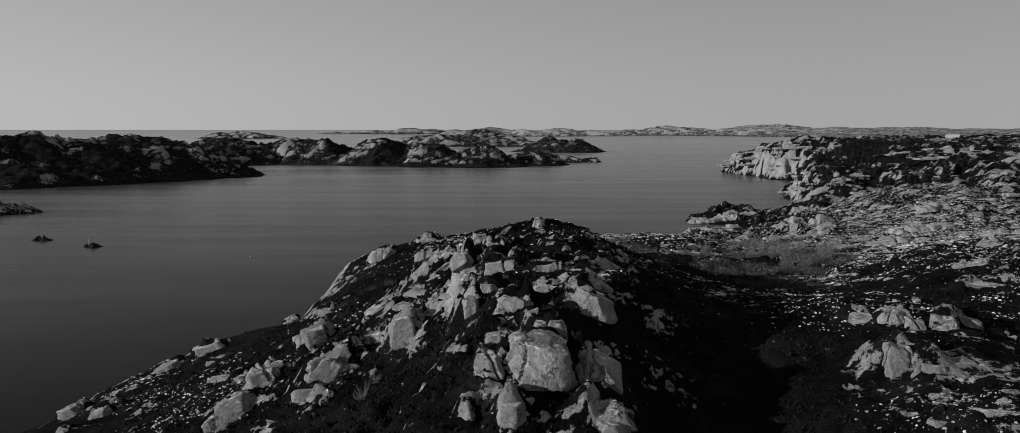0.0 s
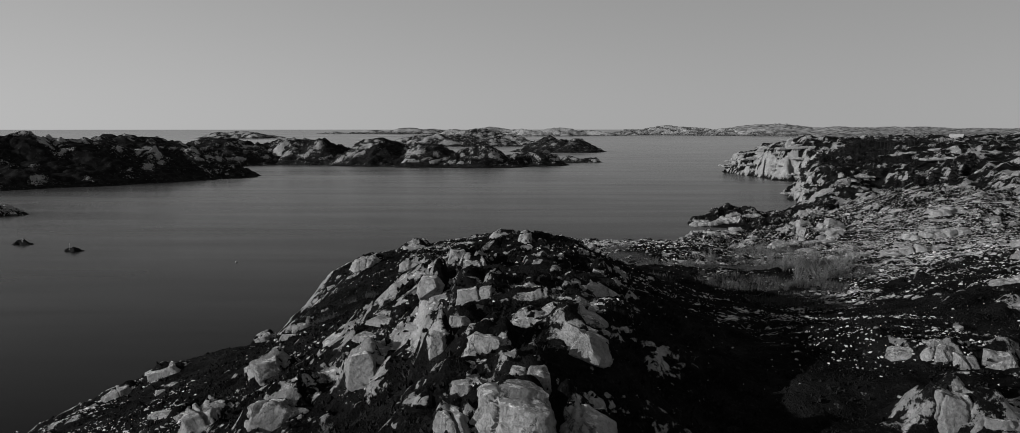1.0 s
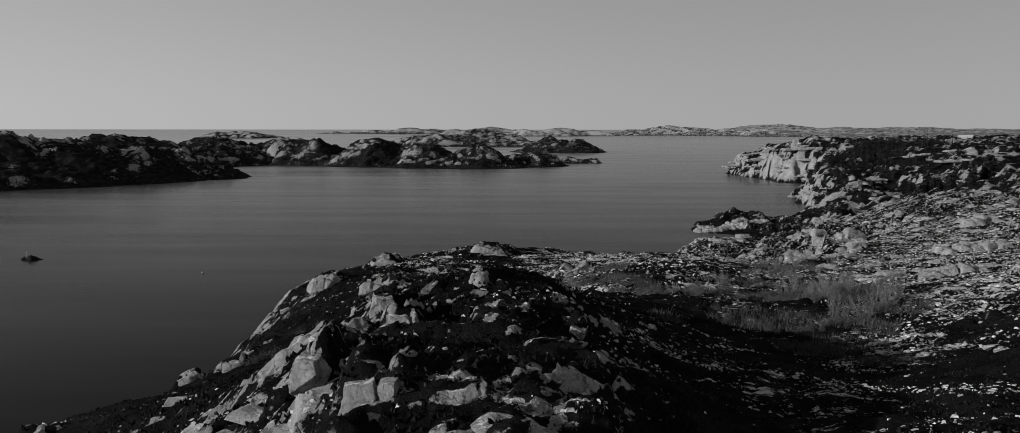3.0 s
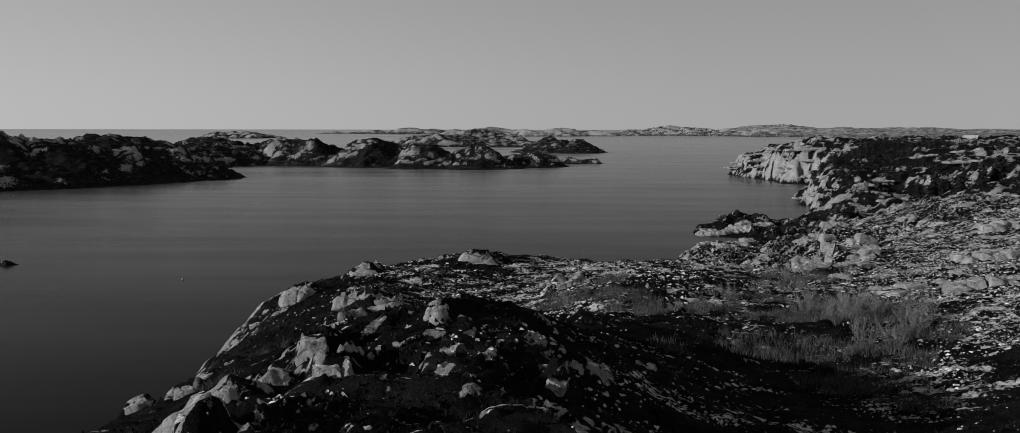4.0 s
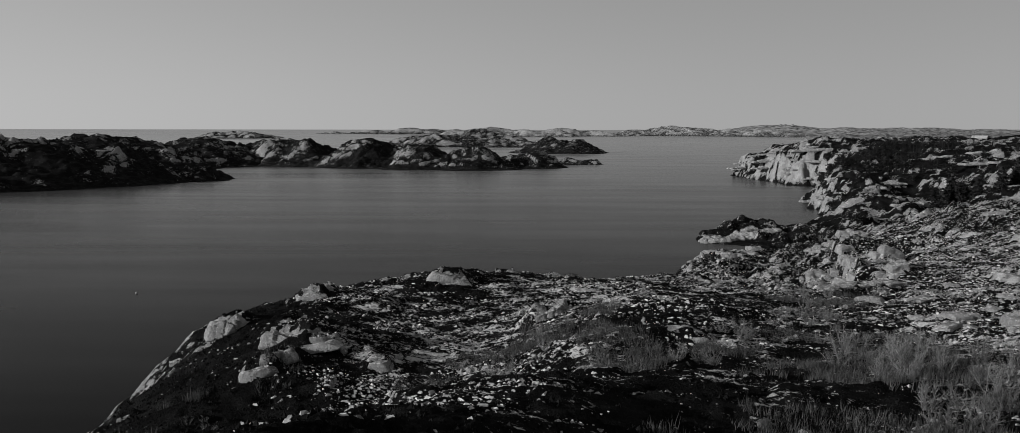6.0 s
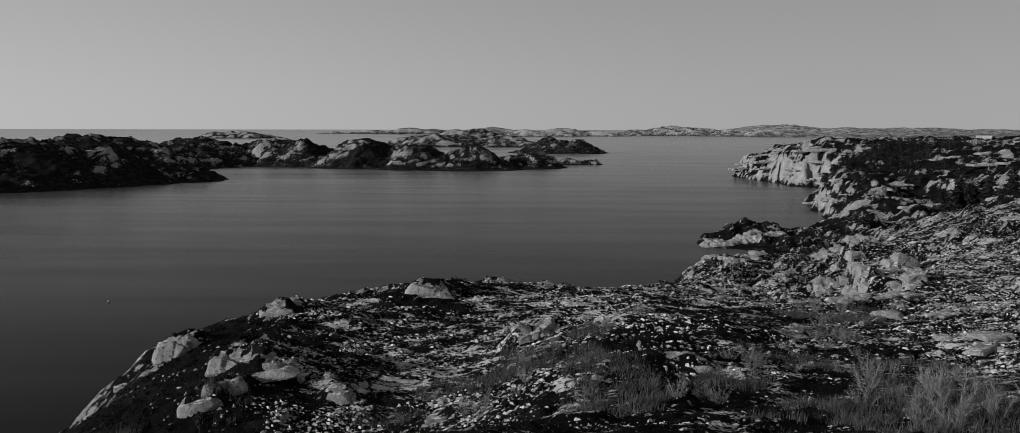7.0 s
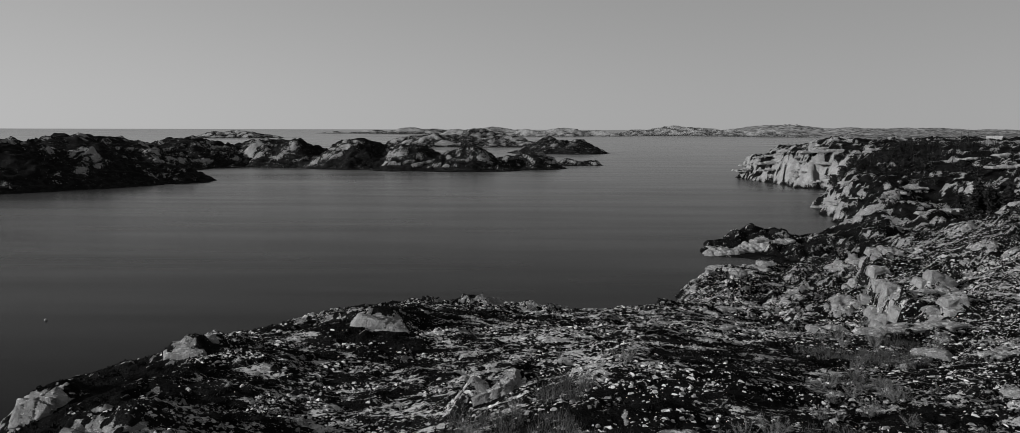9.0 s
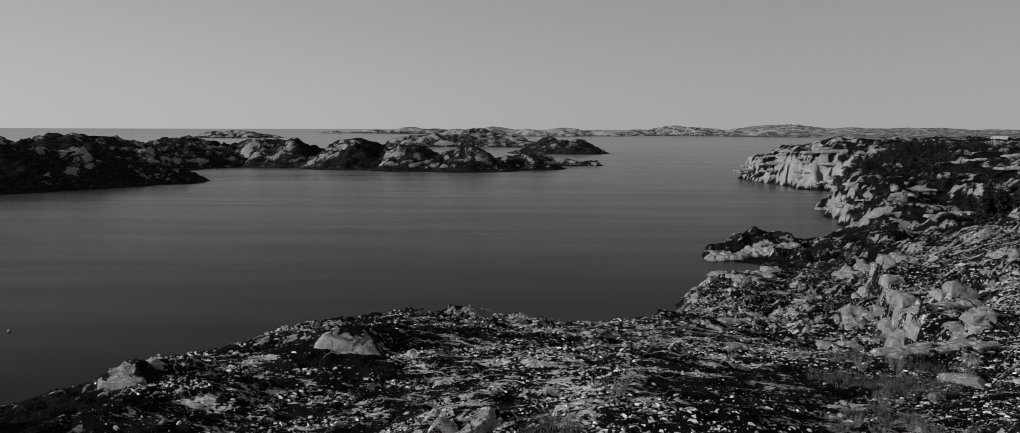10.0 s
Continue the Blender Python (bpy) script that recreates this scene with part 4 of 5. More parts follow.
rng = random.Random(4)
for rows, label in SLABS:
    for x, y, w, d, h, turn, lean in rows:
        bedrock(rng, x, y, w, d, h, turn, lean, label)


rng = random.Random(14)
for x, y, w, d, h, turn, _ in SCARP_CRAGS:
    outcrop(rng, x, y, 1.1 * w, d, 0.26 * h, turn, 1.9, dip=10, label="craggy pale gneiss crag beside the shore")
# the bare point that runs out into the sea, and the ledges along the inner bay
for x, y, w, d, h in ((82, 349, 13, 7, 1.7), (92, 354, 12, 7, 1.5), (101, 356, 10, 6, 1.2), (75, 302, 9, 5, 0.9), (84, 318, 8, 5, 0.9)):
    outcrop(rng, x, y, w, d, h, 4, 2.1, dip=9, label="low bare rock point at the water's edge")


# repeated outcrops further off: four kinds, set on the ledges and the cliffs
def far_spots(rng, count, x0, x1, y0, y1, least, shore):
    out = []
    while len(out) < count:
        x, y = rng.uniform(x0, x1), rng.uniform(y0, y1)
        i, j = np.searchsorted(my, y), np.searchsorted(mx, x)
        if mrock[i, j] > least and shore[0] < md[i, j] < shore[1] and x < 0.63 * y + 12 and not (x < 150 and 325 < y < 410):
            out.append((x, y))
    return out


rng = random.Random(57)
crag_kinds = [outcrop(rng, 70, 150, 9, 4, 1.5, 0, 2.0), outcrop(rng, 95, 190, 12, 4, 1.6, 0, 2.3), outcrop(rng, 110, 215, 8, 5, 1.9, 0, 2.2), outcrop(rng, 92, 270, 7, 4, 1.3, 0, 1.6)]
spots = far_spots(rng, 20, 52, 150, 150, 300, 0.35, (6, 500)) + far_spots(rng, 26, 70, 240, 300, 460, 0.35, (4, 500)) \
    + far_spots(rng, 34, 160, 300, 440, 800, 0.2, (3, 30)) + far_spots(rng, 24, 180, 420, 440, 760, 0.25, (8, 400))
for x, y in spots:
    stretch = rng.uniform(1.1, 1.8)
    big = 0.4 + 0.4 * rng.random() + 0.6 * min(1, max(0, (math.hypot(x, y) - 180) / 500))
    m = pose(x, y, ground_at(x, y) - 0.2 * big, 0, 0, rng.uniform(-30, 30)) @ Matrix.Diagonal((big * stretch, big, big * rng.uniform(0.35, 0.65), 1))
    copy_thing(rng.choice(crag_kinds), m).matrix_world = m

# smaller loose blocks along the crags
rng = random.Random(11)
placed = 0
while placed < 46:
    x, y = (rng.uniform(-36, 10), rng.uniform(40, 112)) if placed < 7 else (rng.uniform(42, 80), rng.uniform(100, 240))
    if abs(x - 0.18 * y) > 0.66 * y - 6:
        continue
    i, j = np.searchsorted(my, y), np.searchsorted(mx, x)
    if mrock[i, j] < (0.15 if placed < 7 else 0.35) or md[i, j] < 2 or smooth_ground(np.array([x]), np.array([y]))[0] > 0.6:
        continue
    a = rng.uniform(0.3, 0.85) if placed < 7 else rng.uniform(0.5, 1.2)
    hx, hy, hz = a * rng.uniform(1.1, 2.2), a, a * rng.uniform(0.35, 0.65)
    bm = split_block(rng, hx, hy, hz)
    me = bpy.data.meshes.new("boulder")
    bm.to_mesh(me)
    bm.free()
    me.materials.append(ROCK)
    ob = new("boulder", me)
    ob.matrix_world = pose(x, y, ground_at(x, y) + 0.15 * hz, rng.uniform(-10, 10), rng.uniform(-12, 12), rng.uniform(-40, 40))
    tagged(ob, "pale grey gneiss boulder sunk in the heather", "boulder", "boulders on the moor")
    placed += 1


# ---- vegetation and rubble that nobody could count ----
nrng = np.random.default_rng(8)
near_rows = np.where((my > 34) & (my < 330))[0]
near_cols = np.where(mx < 150)[0]


def scatter(count, chance):
    """Random spots of the near ground, kept by chance(rock, rubble, smooth, x, y, inland)."""
    i = nrng.choice(near_rows[:-1], count)
    j = nrng.choice(near_cols[:-1], count)
    fi, fj = nrng.random(count), nrng.random(count)
    x, y = mx[j] + fj * (mx[j + 1] - mx[j]), my[i] + fi * (my[i + 1] - my[i])
    z = (mz[i, j] * (1 - fj) + mz[i, j + 1] * fj) * (1 - fi) + (mz[i + 1, j] * (1 - fj) + mz[i + 1, j + 1] * fj) * fi
    p = chance(mrock[i, j], mrub[i, j], smooth_ground(x, y), x, y, md[i, j])
    ok = (nrng.random(count) < p) & (md[i, j] > 1.5) & (np.abs(x - 0.18 * y) < 0.62 * y + 8)
    return x[ok], y[ok], z[ok]


def tufts(name, spots, spikes, radius, height, lean, mat, label, thin=0.3):
    """Low tufts of leaning pointed sprigs, joined: nobody could count them."""
    x, y, z = spots
    n = len(x) * spikes
    size = np.repeat(nrng.uniform(0.55, 1.3, len(x)), spikes)
    ang, far = nrng.uniform(0, 2 * np.pi, n), np.sqrt(nrng.random(n)) * radius * size
    bx, by, bz = np.repeat(x, spikes) + far * np.cos(ang), np.repeat(y, spikes) + far * np.sin(ang), np.repeat(z, spikes) - 0.12
    h = height * size * nrng.uniform(0.5, 1.1, n) * (1.15 - 0.5 * far / (radius * size))
    w = thin * radius * size * nrng.uniform(0.6, 1.2, n)
    tipx, tipy = bx + lean * h * np.cos(ang) + 0.3 * h * nrng.normal(0, 1, n), by + lean * h * np.sin(ang) + 0.3 * h * nrng.normal(0, 1, n)
    turn = nrng.uniform(0, 2 * np.pi, n)
    co = np.zeros((n, 4, 3))
    for k in range(3):
        a = turn + k * 2.0944
        co[:, k] = np.stack([bx + w * np.cos(a), by + w * np.sin(a), bz], 1)
    co[:, 3] = np.stack([tipx, tipy, bz + 0.12 + h], 1)
    base = (np.arange(n) * 4)[:, None]
    faces = np.concatenate([base + np.array([0, 1, 3]), base + np.array([1, 2, 3]), base + np.array([2, 0, 3])])
    return tagged(new(name, raw_mesh(name, co.reshape(-1, 3), faces, mat)), label, "plants", kind="stuff")


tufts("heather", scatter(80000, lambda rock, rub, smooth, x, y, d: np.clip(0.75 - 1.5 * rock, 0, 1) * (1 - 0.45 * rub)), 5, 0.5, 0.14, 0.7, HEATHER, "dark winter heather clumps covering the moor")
# scrubby hollows: x, y, half breadth, half depth
SCRUB = [(45, 132, 3.5, 5.5), (34, 126, 2.3, 3.6), (54, 177, 6.3, 4.0), (30, 99, 2.5, 2.4), (28, 105, 1.5, 2.3), (20, 129, 3.7, 3.1), (19, 103, 1.4, 1.5),
         (13, 146, 3.6, 3.3), (20, 152, 2.1, 3.4), (29, 136, 3.3, 2.2), (39, 144, 2.4, 2.2), (-24, 127, 3.0, 2.5), (-21, 136, 3.0, 1.1), (7, 145, 3.4, 2.3),
         (12, 144, 3.9, 1.8), (17, 144, 3.3, 2.7), (19, 124, 3.1, 1.9)]
SCRUB += [(24, 132, 1.5, 1.6), (30, 136, 3.5, 1.8), (29, 123, 2.2, 1.1), (35, 129, 1.4, 2.3), (36, 124, 1.8, 2.3), (41, 127, 2.1, 2.6), (42, 122, 2.5, 1.8),
          (49, 144, 3.6, 2.1), (48, 164, 3.0, 2.4), (62, 188, 2.8, 3.1), (-13, 139, 2.0, 2.5), (1, 139, 3.1, 1.4), (40, 123, 5.4, 6.8), (31, 108, 6.9, 2.7),
          (20, 136, 3.2, 5.2), (34, 100, 3.0, 3.0), (38, 106, 3.0, 3.0), (33, 93, 2.5, 2.0), (44, 112, 3.0, 2.5)]
gxs, gys = [], []
for cx, cy, rx, ry in SCRUB:
    n = int(14 * rx * ry)
    a, r = nrng.uniform(0, 6.2832, n), np.sqrt(nrng.random(n)) * 1.15
    x, y = cx + rx * r * np.cos(a), cy + ry * r * np.sin(a)
    ok = fbm(x / 2.2, y / 2.2, 97, 2) > -0.2
    gxs.append(x[ok])
    gys.append(y[ok])
gxs, gys = np.concatenate(gxs), np.concatenate(gys)
tufts("dry_grass", (gxs, gys, np.array([ground_at(x, y) for x, y in zip(gxs, gys)])), 14, 0.42, 0.85, 0.12, GRASS, "soft grey dry grass and scrub in the hollows", 0.06)


def rubble(name, spots, low, high, label, mat, squat=1.0):
    x, y, z = spots
    n = len(x)
    r = low + (high - low) * nrng.random(n) ** 2.5
    turn = nrng.uniform(0, 6.28, n)
    long = nrng.uniform(1.0, 1.9, n)
    ring = 4
    co = np.zeros((n, 2 * ring + 1, 3))
    for k in range(ring):
        a = turn + 6.2832 * k / ring + nrng.uniform(-0.35, 0.35, n)
        for lev, (f, h) in enumerate(((1.0, -0.2), (0.82, 0.5))):
            rad = r * f * nrng.uniform(0.75, 1.2, n)
            co[:, lev * ring + k] = np.stack([x + rad * long * np.cos(a), y + rad * np.sin(a), z + squat * r * (h + nrng.uniform(-0.12, 0.12, n))], 1)
    co[:, 2 * ring] = np.stack([x, y, z + squat * r * nrng.uniform(0.45, 0.65, n)], 1)
    base = (np.arange(n) * (2 * ring + 1))[:, None]
    f = []
    for k in range(ring):
        a, b = k, (k + 1) % ring
        f += [base + np.array([a, b, ring + b]), base + np.array([a, ring + b, ring + a]), base + np.array([ring + a, ring + b, 2 * ring])]
    return tagged(new(name, raw_mesh(name, co.reshape(-1, 3), np.concatenate(f), mat)), label, "stones", kind="stuff")


rubble("stone_rubble", scatter(110000, lambda rock, rub, smooth, x, y, d: rub * 0.25 * (y > 62) + 0.004 + 0.03 * rock), 0.04, 0.11, "pale loose stones lying among the heather", STONE)


def strewn(rock, rub, smooth, x, y, d):
    """Low ledges and stones crowd in long drifts across the slopes behind the knoll, and thin out in the scrub."""
    drift = step(0.0, 0.2, fbm((x * 0.97 + y * 0.2) / 7.0, (y * 0.97 - x * 0.2) / 3.2, 171, 3) + 0.5 * fbm(x / 24, y / 24, 175, 2))
    slope = np.maximum(step(88, 125, y + 0.7 * np.maximum(x, 0)), np.maximum(0.55 * step(50, 62, y), 0.9 * step(19, 23, x)))
    bank = np.maximum(step(-24, -12, x + 0.35 * (y - 165)), 0.8 * step(116, 104, y))
    return (0.015 + 0.42 * np.maximum(drift, 0.5 * step(46, 58, x))) * slope * (0.1 + 0.9 * bank) * (1 - 0.9 * np.clip(smooth, 0, 1))


def shards(name, spots, low, high, label, mat):
    """Small angular stones with one leaning peak each."""
    x, y, z = spots
    n = len(x)
    r = (low + (high - low) * nrng.random(n) ** 3) * np.clip(y / 110, 0.55, 1)
    turn, long = nrng.normal(0, 0.5, n), nrng.uniform(1.0, 2.4, n)
    co = np.zeros((n, 6, 3))
    for k in range(4):
        a = 0.7854 + 1.5708 * k + nrng.uniform(-0.4, 0.4, n)
        u, v = r * long * np.cos(a), r * np.sin(a)
        co[:, k] = np.stack([x + u * np.cos(turn) - v * np.sin(turn), y + u * np.sin(turn) + v * np.cos(turn), z - 0.1 * r - 0.03], 1)
    for k, side in ((4, -1), (5, 1)):
        u, v = side * r * long * nrng.uniform(0.1, 0.6, n), r * nrng.uniform(-0.35, 0.35, n)
        co[:, k] = np.stack([x + u * np.cos(turn) - v * np.sin(turn), y + u * np.sin(turn) + v * np.cos(turn), z + r * nrng.uniform(0.45, 0.95, n)], 1)
    base = (np.arange(n) * 6)[:, None]
    f = [base + np.array(t) for t in ((0, 5, 3), (0, 1, 4), (0, 4, 5), (1, 2, 4), (2, 5, 4), (2, 3, 5))]
    return tagged(new(name, raw_mesh(name, co.reshape(-1, 3), np.concatenate(f), mat)), label, "stones", kind="stuff")


shards("low_ledges", scatter(900000, strewn), 0.05, 0.22, "low lichen-pale stones and ledges strewn over the moor", LICHEN)


# ---- bare shrubs ----
def tube_mesh(name, segs, mat, sides=3):
    """Thin tapered rods from (start, end, r0, r1) rows, joined into one mesh."""
    n = len(segs)
    a, b = np.array([s[0] for s in segs]), np.array([s[1] for s in segs])
    r0, r1 = np.array([s[2] for s in segs]), np.array([s[3] for s in segs])
    d = b - a
    d = d / np.linalg.norm(d, axis=1)[:, None]
    u = np.cross(d, np.where(np.abs(d[:, 2:3]) > 0.9, np.array([[1.0, 0, 0]]), np.array([[0, 0, 1.0]])))
    u = u / np.linalg.norm(u, axis=1)[:, None]
    v = np.cross(d, u)
    co = np.zeros((n, 2 * sides, 3))
    for k in range(sides):
        w = np.cos(6.2832 * k / sides) * u + np.sin(6.2832 * k / sides) * v
        co[:, k], co[:, sides + k] = a + r0[:, None] * w, b + r1[:, None] * w
    base = (np.arange(n) * 2 * sides)[:, None]
    f = [base + np.array([k, (k + 1) % sides, sides + (k + 1) % sides, sides + k]) for k in range(sides)]
    return raw_mesh(name, co.reshape(-1, 3), np.concatenate(f), mat)


def shrub(rng, height, spread, stems, twigs):
    root = empty("shrub", Matrix())
    fine = []
    for _ in range(stems):
        wood = []
        ang, out = rng.uniform(0, 6.283), rng.uniform(0.1, 1.0)
        p = np.array([0.15 * spread * math.cos(ang), 0.15 * spread * math.sin(ang), -0.1])
        way = np.array([math.cos(ang) * out * spread / height, math.sin(ang) * out * spread / height, 1.0])
        way /= np.linalg.norm(way)
        length = height * rng.uniform(0.7, 1.1)
        r = 0.022 * height ** 0.6
        for k in range(4):
            q = p + way * length / 4
            wood.append((p, q, r * (1 - k / 4.4), r * (1 - (k + 1) / 4.4)))
            for _ in range(twigs):
                t = p + (q - p) * rng.random()
                side = way + np.array([rng.gauss(0, 0.55), rng.gauss(0, 0.55), rng.gauss(0.15, 0.3)])
                side /= np.linalg.norm(side)
                e = t + side * length * rng.uniform(0.12, 0.3)
                fine.append((t, e, 0.010, 0.006))
                for _ in range(1):
                    s2 = side + np.array([rng.gauss(0, 0.5), rng.gauss(0, 0.5), rng.gauss(0.1, 0.3)])
                    s2 /= np.linalg.norm(s2)
                    m = t + (e - t) * rng.uniform(0.3, 0.9)
                    fine.append((m, m + s2 * length * rng.uniform(0.08, 0.18), 0.008, 0.005))
            way = way + np.array([rng.gauss(0, 0.14), rng.gauss(0, 0.14), 0.05])
            way /= np.linalg.norm(way)
            p = q
        ob = new("stem", tube_mesh("stem", wood, TWIG))
        ob.parent = root
    ob = tagged(new("crown", tube_mesh("crown", fine, TWIG)), kind="stuff")
    ob.parent = root
    return tagged(root, "leafless grey shrub with fine upright twigs", "shrub", "bare shrubs in the hollow")


rng = random.Random(21)
kinds = [shrub(rng, 1.9, 1.7, 11, 8), shrub(rng, 1.5, 1.7, 12, 7), shrub(rng, 1.1, 1.3, 12, 6), shrub(rng, 2.6, 1.5, 9, 9)]
# thickets: x, y, rx, ry, how many
THICKETS = [(43, 126, 6, 12, 24), (39, 114, 5, 6, 11), (22, 130, 7, 6, 8), (10, 136, 6, 4, 5), (43, 152, 6, 8, 8), (56, 187, 9, 7, 11),
            (50, 162, 6, 6, 6), (76, 226, 6, 9, 8), (15, 147, 5, 5, 4), (48, 158, 8, 5, 7), (62, 178, 6, 5, 5),
            (36, 142, 6, 6, 6), (-7, 60, 3, 4, 3), (-12, 56, 3, 3, 3), (-22, 130, 8, 5, 4), (24, 165, 5, 5, 3), (-30, 128, 5, 6, 3)]
first = {0, 1, 2, 3}
for cx, cy, rx, ry, count in THICKETS:
    for _ in range(count):
        a, r = rng.uniform(0, 6.283), math.sqrt(rng.random())
        x, y = cx + rx * r * math.cos(a), cy + ry * r * math.sin(a)
        k = rng.choices((0, 1, 2, 3), (4, 4, 4, 1))[0]
        m = pose(x, y, ground_at(x, y) - 0.05, 0, 0, rng.uniform(0, 360)) @ Matrix.Scale(rng.uniform(0.6, 1.0) * (0.5 if cx < 0 else 1.25 if abs(cx - 41) < 3 and cy < 130 else 1.0), 4)
        if k in first:
            first.discard(k)
            kinds[k].matrix_world = m
        else:
            c = copy_thing(kinds[k], m)
            c.matrix_world = m


# ---- conifers ----
def conifer(rng, height, width, bare, levels, round_top):
    root = empty("conifer", Matrix())
    ob = new("trunk", tube_mesh("trunk", [((0, 0, -0.3), (0.05, 0, height * 0.5), 0.018 * height, 0.011 * height),
                                          ((0.05, 0, height * 0.5), (0, 0.05, height * 0.97), 0.011 * height, 0.02)], BARK, 6))
    ob.parent = root
    co, faces = [], []
    for lev in range(levels):
        t = bare + (1 - bare) * (lev + rng.uniform(-0.3, 0.3)) / levels
        z = height * t
        f = (t - bare) / (1 - bare)
        reach = width * (math.sqrt(max(0.02, 1 - (2 * f - 0.7) ** 2 / 1.7)) if round_top else (1.02 - f) ** 0.8)
        for k in range(rng.randint(5, 8)):
            a = rng.uniform(0, 6.283)
            out = reach * rng.uniform(0.55, 1.12)
            rise = rng.uniform(-0.2, 0.15) * out if not round_top else rng.uniform(0.0, 0.4) * out
            tip = np.array([out * math.cos(a), out * math.sin(a), z + rise])
            for q in range(4):
                c = np.array([0, 0, z]) + (tip - np.array([0, 0, z])) * rng.uniform(0.3, 1.05)
                s = rng.uniform(0.25, 0.55) * (0.4 + 0.1 * height) * 0.85
                n = len(co)
                for _ in range(6):
                    co.append(c + np.array([rng.gauss(0, s), rng.gauss(0, s), rng.gauss(0, 0.6 * s)]))
                faces += [(n, n + 1, n + 2), (n + 3, n + 4, n + 5), (n, n + 3, n + 1), (n + 2, n + 4, n + 5)]
    ob = new("crown", raw_mesh("crown", np.array(co), np.array(faces), NEEDLES))
    ob.parent = root
    return tagged(root, "dark evergreen conifer with an uneven crown on the hill", "tree", "conifers on the hill")


rng = random.Random(33)
trees = [conifer(rng, 12, 3.2, 0.06, 13, False), conifer(rng, 7, 3.2, 0.2, 7, True), conifer(rng, 5, 2.6, 0.1, 6, True), conifer(rng, 9, 2.8, 0.06, 11, False)]
# woods: x, y, rx, ry, how many, kinds
WOODS = [(195, 414, 9, 10, 16, (0, 3)), (202, 505, 26, 36, 80, (1, 2)), (222, 560, 26, 40, 100, (1, 2)), (268, 600, 34, 40, 90, (1, 2)), (330, 640, 40, 40, 20, (2,)),
         (262, 462, 22, 16, 12, (2,)), (215, 455, 18, 18, 18, (1, 2)), (160, 335, 10, 10, 5, (2,)), (212, 402, 14, 10, 10, (0, 2, 3))]
first = {0, 1, 2, 3}
for cx, cy, rx, ry, count, which in WOODS:
    for _ in range(count):
        a, r = rng.uniform(0, 6.283), math.sqrt(rng.random())
        x, y = cx + rx * r * math.cos(a), cy + ry * r * math.sin(a)
        k = rng.choice(which)
        m = pose(x, y, ground_at(x, y) - 0.1, 0, 0, rng.uniform(0, 360)) @ Matrix.Scale(rng.uniform(0.6, 1.15) * (0.75 if cy > 450 else 1.0), 4)
        if k in first:
            first.discard(k)
            trees[k].matrix_world = m
        else:
            c = copy_thing(trees[k], m)
            c.matrix_world = m


# the close wood on the headland, past counting
rng = random.Random(35)
shapes = [np.array([v.co[:] for v in t.children[1].data.vertices]) for t in trees[1:3]]
nets = [np.array([f.vertices[:] for f in t.children[1].data.polygons]) for t in trees[1:3]]
co, faces, at = [], [], 0
for cx, cy, rx, ry, count in ((212, 500, 24, 30, 60), (236, 545, 30, 34, 90), (275, 580, 36, 36, 80), (315, 600, 40, 40, 60), (262, 520, 22, 22, 30)):
    for _ in range(count):
        a, r = rng.uniform(0, 6.283), math.sqrt(rng.random())
        x, y, k, big = cx + rx * r * math.cos(a), cy + ry * r * math.sin(a), rng.randrange(2), rng.uniform(0.8, 1.4)
        turn = rng.uniform(0, 6.283)
        c, q = math.cos(turn), math.sin(turn)
        p = big * shapes[k] @ np.array([[c, q, 0], [-q, c, 0], [0, 0, 1]])
        co.append(p + np.array([x, y, ground_at(x, y) - 0.3]))
        faces.append(nets[k] + at)
        at += len(p)
tagged(new("conifer_wood", raw_mesh("conifer_wood", np.concatenate(co), np.concatenate(faces), NEEDLES)), "dense dark evergreen wood on the rocky headland", "trees", kind="stuff")


# ---- sea mark, buoy, buildings ----
def rod(bm, x, y, z0, z1, r0, r1, sides=10):
    bmesh.ops.create_cone(bm, cap_ends=True, segments=sides, radius1=r0, radius2=r1, depth=z1 - z0, matrix=Matrix.Translation((x, y, (z0 + z1) / 2)))
    return bm


mark = empty("sea_mark", pose(-142.2, 278, 0.6))
tagged(mark, "slim iron sea mark standing on a small skerry", "sea mark")
part("pole", rod(bmesh.new(), 0, 0, -0.6, 1.7, 0.07, 0.05), STEEL, mark)
part("footing", rod(bmesh.new(), 0, 0, -0.6, 0.2, 0.4, 0.25), STEEL, mark, "low concrete footing")
part("top_mark", rod(bmesh.new(), 0, 0, 1.6, 2.0, 0.16, 0.05), STEEL, mark)

buoy = empty("buoy", pose(-80.5, 255.5, 0))
tagged(buoy, "small pale round mooring buoy afloat on the sea", "buoy")
bm = bmesh.new()
bmesh.ops.create_uvsphere(bm, u_segments=20, v_segments=12, radius=0.32, matrix=Matrix.Translation((0, 0, 0.1)))
part("float", bm, STEEL, buoy, smooth=True)
bm = bmesh.new()
rod(bm, 0, 0, 0.38, 0.52, 0.05, 0.04)
part("eye", bm, STEEL, buoy)


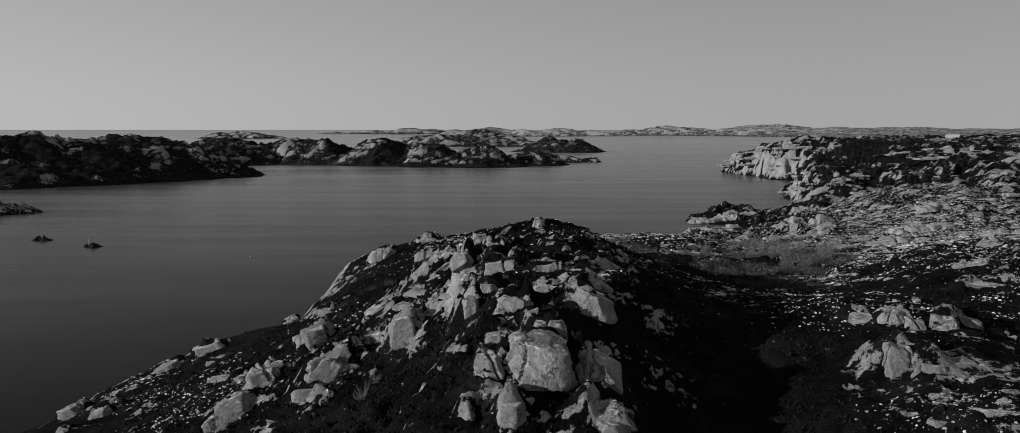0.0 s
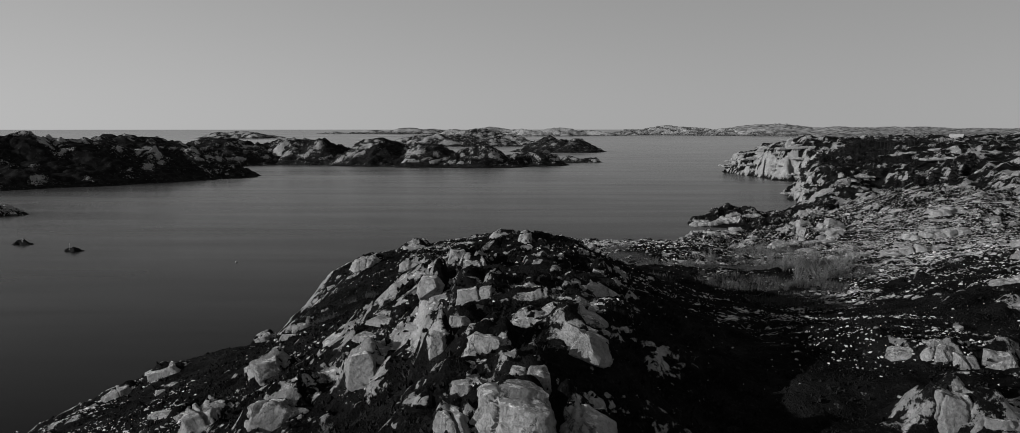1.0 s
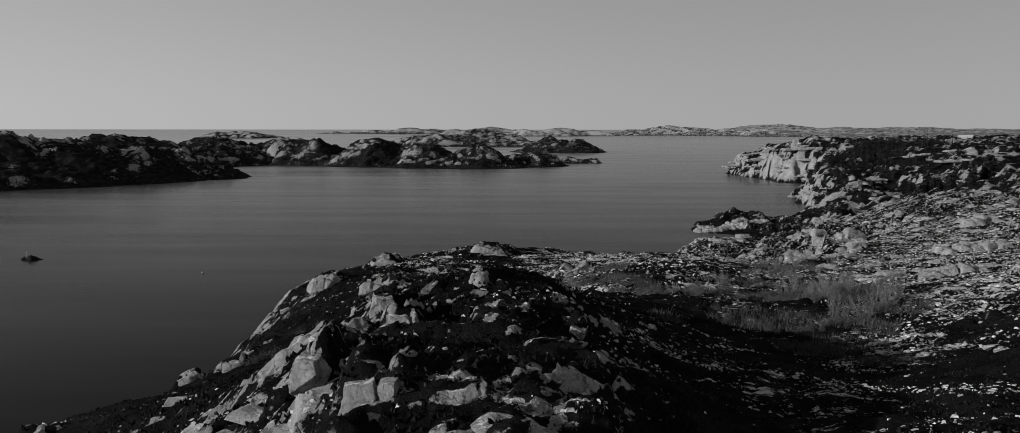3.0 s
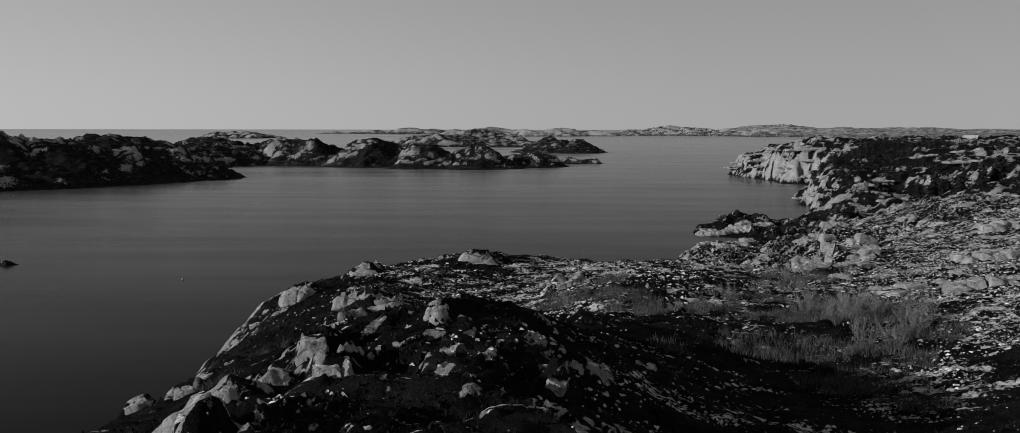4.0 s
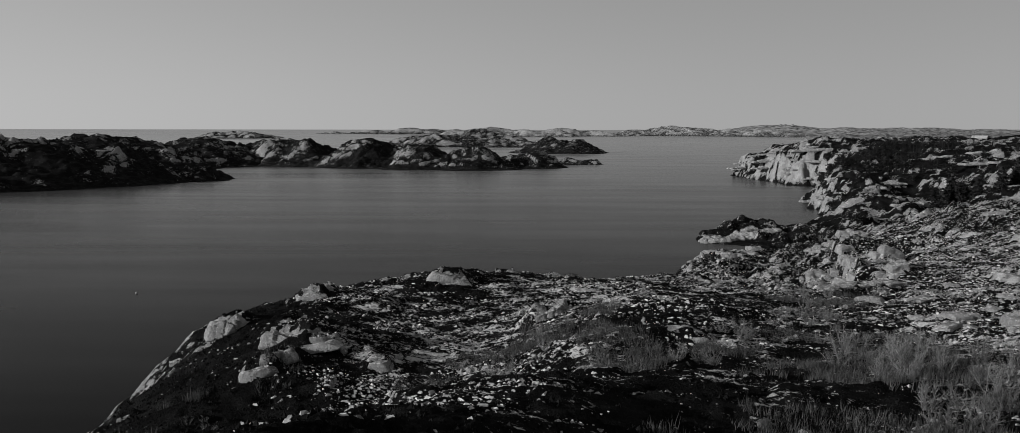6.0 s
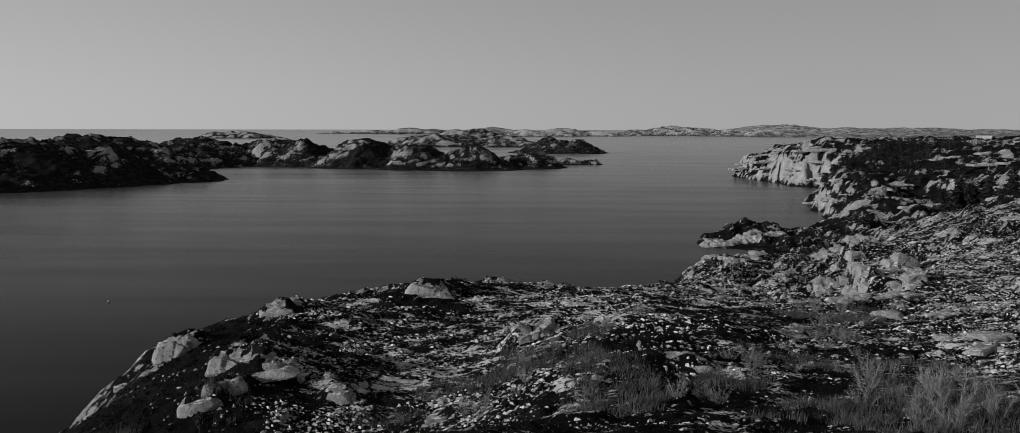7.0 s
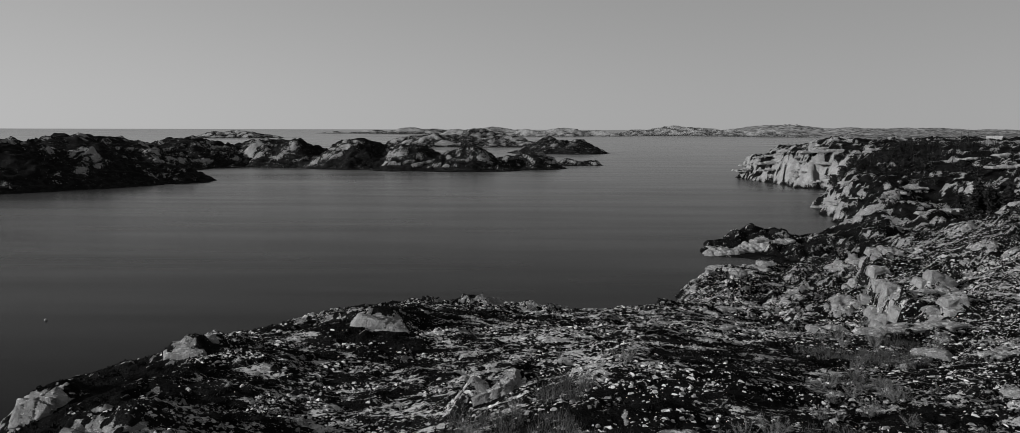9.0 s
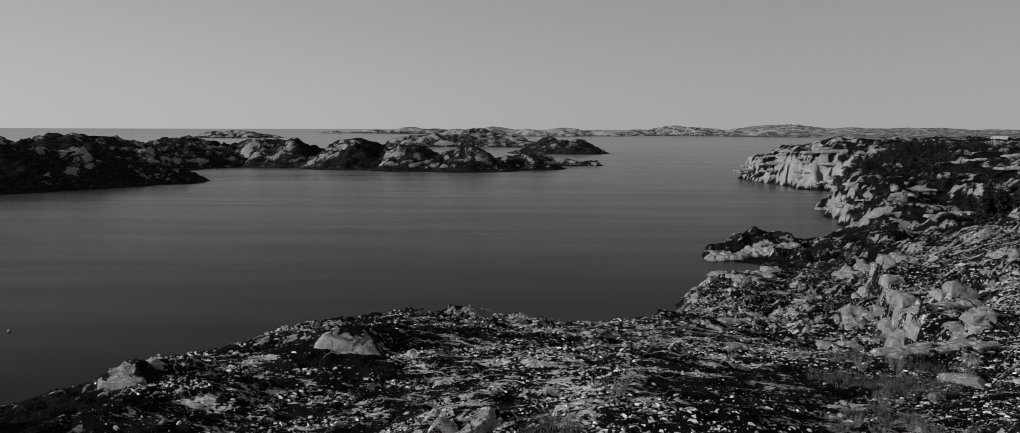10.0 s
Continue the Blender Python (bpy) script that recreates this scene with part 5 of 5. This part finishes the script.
def box(bm, x0, x1, y0, y1, z0, z1):
    bmesh.ops.create_cube(bm, size=1, matrix=Matrix.Translation(((x0 + x1) / 2, (y0 + y1) / 2, (z0 + z1) / 2)) @ Matrix.Diagonal((x1 - x0, y1 - y0, z1 - z0, 1)))
    return bm


def gable_roof(length, depth, z, rise, over):
    bm = bmesh.new()
    a, b, t = length / 2 + over, depth / 2 + over, 0.18
    v = [bm.verts.new(p) for p in ((-a, -b, z - 0.1), (a, -b, z - 0.1), (a, 0, z + rise), (-a, 0, z + rise), (a, b, z - 0.1), (-a, b, z - 0.1),
                                   (-a, -b, z - 0.1 + t), (a, -b, z - 0.1 + t), (a, 0, z + rise + t), (-a, 0, z + rise + t), (a, b, z - 0.1 + t), (-a, b, z - 0.1 + t))]
    for f in ((6, 7, 8, 9), (9, 8, 10, 11), (1, 0, 3, 2), (2, 3, 5, 4), (0, 1, 7, 6), (4, 5, 11, 10), (1, 2, 8, 7), (2, 4, 10, 8), (3, 0, 6, 9), (5, 3, 9, 11)):
        bm.faces.new([v[i] for i in f])
    return bm


def building(name, m, length, depth, wall, rise, label, category, mat):
    b = empty(name, m)
    tagged(b, label, category)
    part("wall", box(bmesh.new(), -length / 2, length / 2, -depth / 2, depth / 2, -2, wall), mat, b)
    part("roof", gable_roof(length, depth, wall, rise, 0.4), ROOF, b)
    n = max(2, int(length / 4))
    for i in range(n):
        x = -length / 2 + length * (i + 0.5) / n
        part("window", box(bmesh.new(), x - 0.6, x + 0.6, -depth / 2 - 0.06, -depth / 2 + 0.02, 1.0, min(2.2, wall - 0.2)), STEEL, b, "dark window")
    return b


bx, by = 466, 878
building("barn", pose(bx, by, ground_at(bx, by) + 0.3, 0, 0, -40), 13, 6, 1.2, 2.2, "long low barn with a pale roof behind the wood", "barn", STEEL)
hx, hy, hz = LEVELS["headland220"]
for x, y in ((1200, 3790), (1222, 3800), (1250, 3785), (1640, 2560), (1900, 2450)):
    z = float(hz[np.searchsorted(hy, y), np.searchsorted(hx, x)])
    building("house", pose(x, y, z, 0, 0, 15), 9, 7, 3, 2.5, "pale house far off on the hills", "house", STONE)
